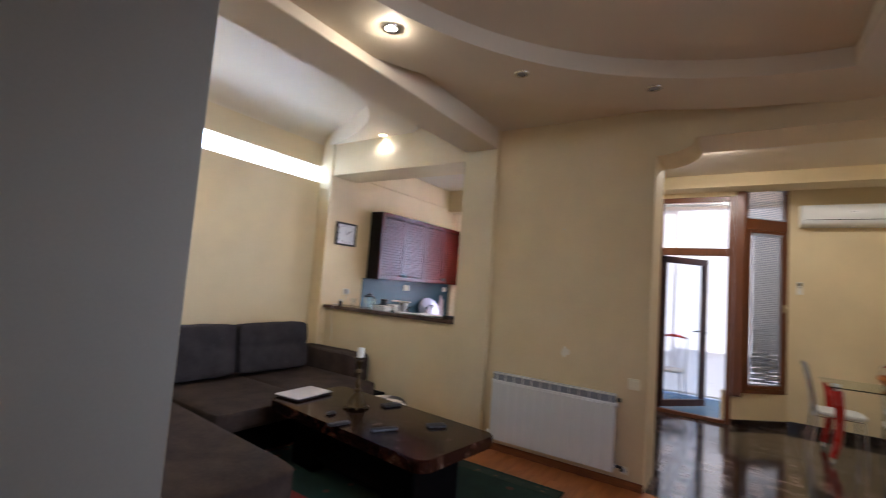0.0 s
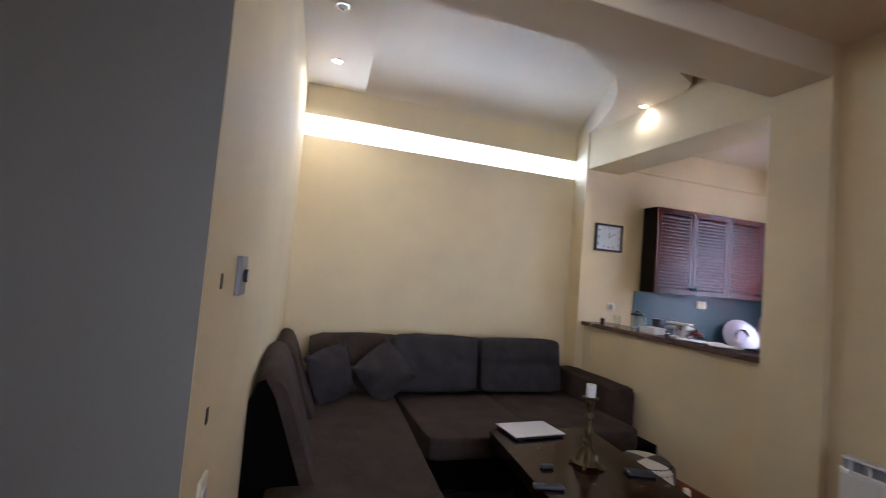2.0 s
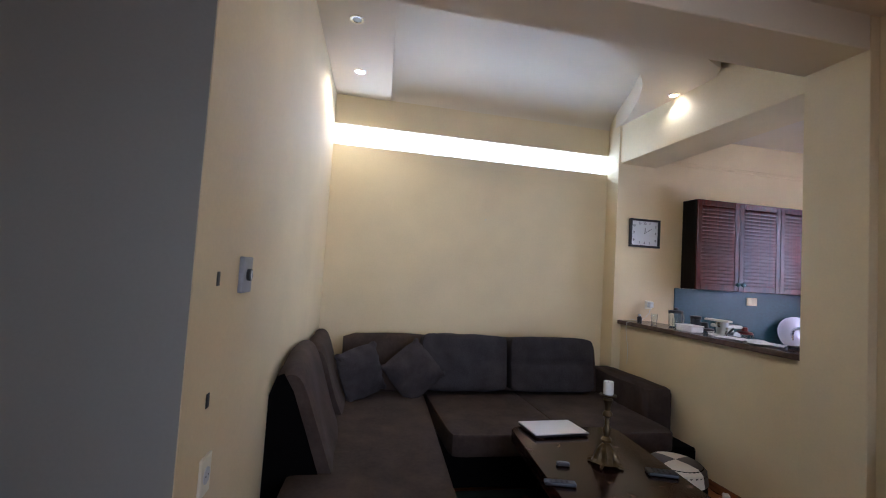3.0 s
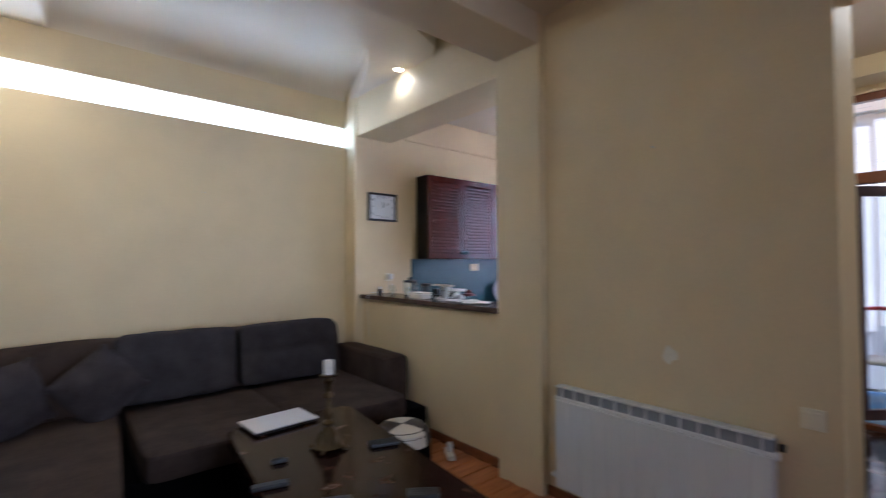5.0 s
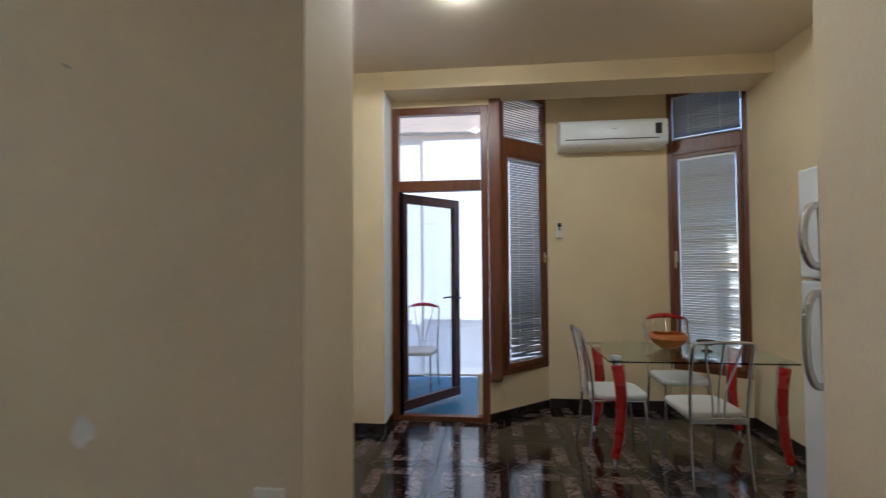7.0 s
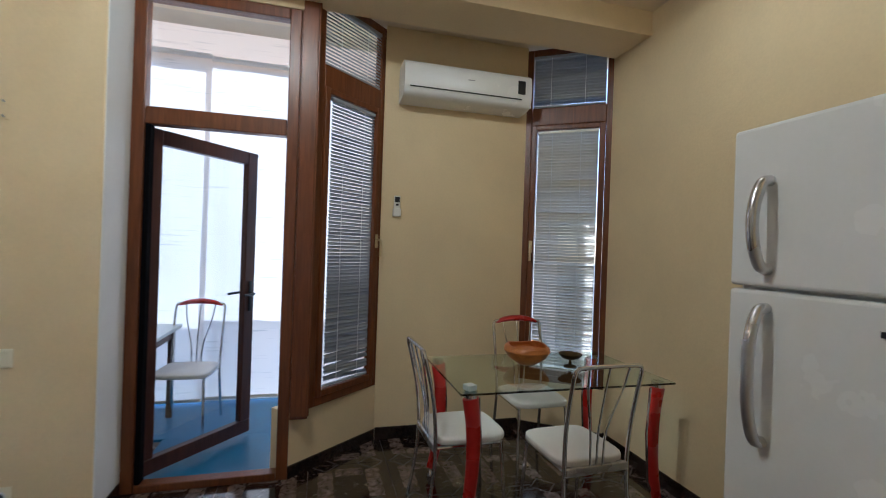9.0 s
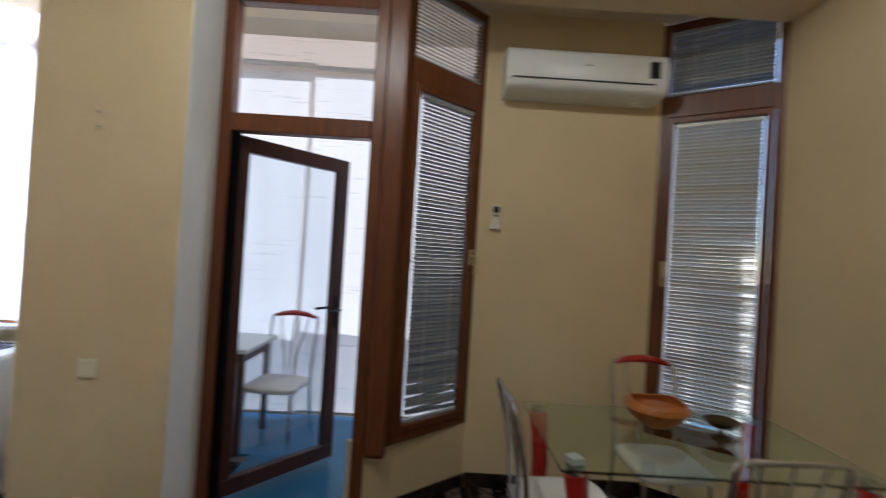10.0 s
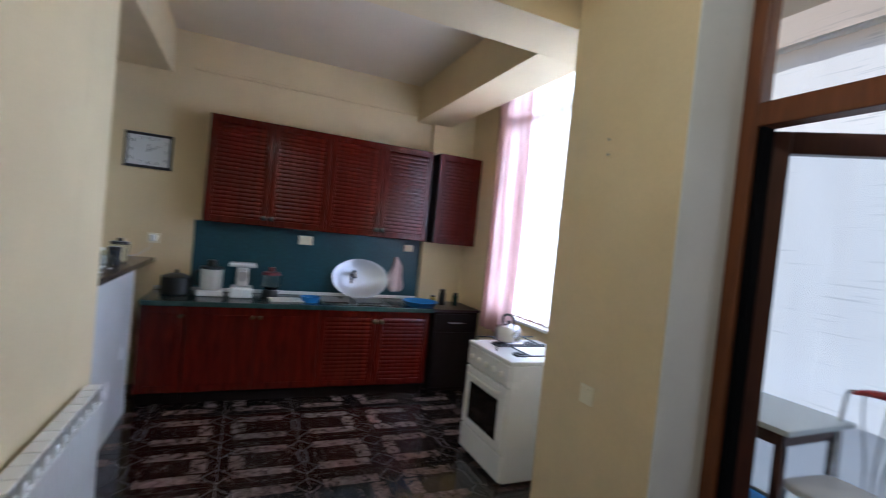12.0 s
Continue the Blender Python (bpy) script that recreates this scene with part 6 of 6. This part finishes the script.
sk = plate("wall_socket", FACE_E(KWEST + 0.001, 3.80, 1.27), 0.085, 0.085, "white socket with a charger and a hanging lead", "socket")
part("charger", box(-0.022, 0.022, -0.06, -0.013, -0.025, 0.03, 0.006, 2), M_WHITE, sk, "white charger")
part("cable", tube(smooth_line([(0, -0.04, -0.025), (-0.03, -0.05, -0.09), (-0.12, -0.06, -0.155), (-0.24, -0.05, -0.15)], 6), 0.0025, 6), M_CORD, sk, "white lead", smooth=True)
solo("charging_lead", tube(smooth_line([(-3.98, 3.46, 1.10), (-3.985, 3.435, 1.09), (-3.99, 3.44, 0.98), (-3.975, 3.45, 0.85), (-3.98, 3.452, 0.70)], 6), 0.0025, 6), M_CORD, "thin white lead hanging from the bar edge", "lead", smooth=True)
sg = thing("small_bottle", pose(-4.02, 3.60, BZ), "small black bottle with a white cap on the bar", "bottle")
part("body", lathe([(0.020, 0.0), (0.022, 0.004), (0.022, 0.045), (0.012, 0.055)], 16), M_BLACK, sg, smooth=True)
part("cap", lathe([(0.013, 0.0555), (0.013, 0.075), (0.008, 0.077)], 14), M_WHITE, sg, smooth=True)

# ---- pieces of the floors ----
TS = 0.50
tile_mesh = finish("floor_tile", box(-TS / 2 + 0.0016, TS / 2 - 0.0016, -TS / 2 + 0.0016, TS / 2 - 0.0016, -0.008, 0.0, 0.001), M_MARBLE)
cut_mesh = finish("floor_tile", box(-TS / 2 + 0.0016, 0.11, -TS / 2 + 0.0016, TS / 2 - 0.0016, -0.008, 0.0, 0.001), M_MARBLE)
for i in range(14):
    for j in range(1, 8):
        share("floor_tile", cut_mesh if i == 13 else tile_mesh, dining_floor, pose(-4.13 + TS * i, 3.23 + TS * j, 0, 0, 0, 180 * (j % 2) if i < 13 else 0))
plank_mesh = finish("plank", box(-0.0345, 0.0345, -0.298, 0.298, -0.006, -0.0005, 0.001), M_PARQ)
for i in range(44):
    for j in range(4):
        share("plank", plank_mesh, living_floor, pose(-3.05 + 0.07 * i, 1.09 + 0.6 * j + (0.3 if i % 2 else 0) , 0))
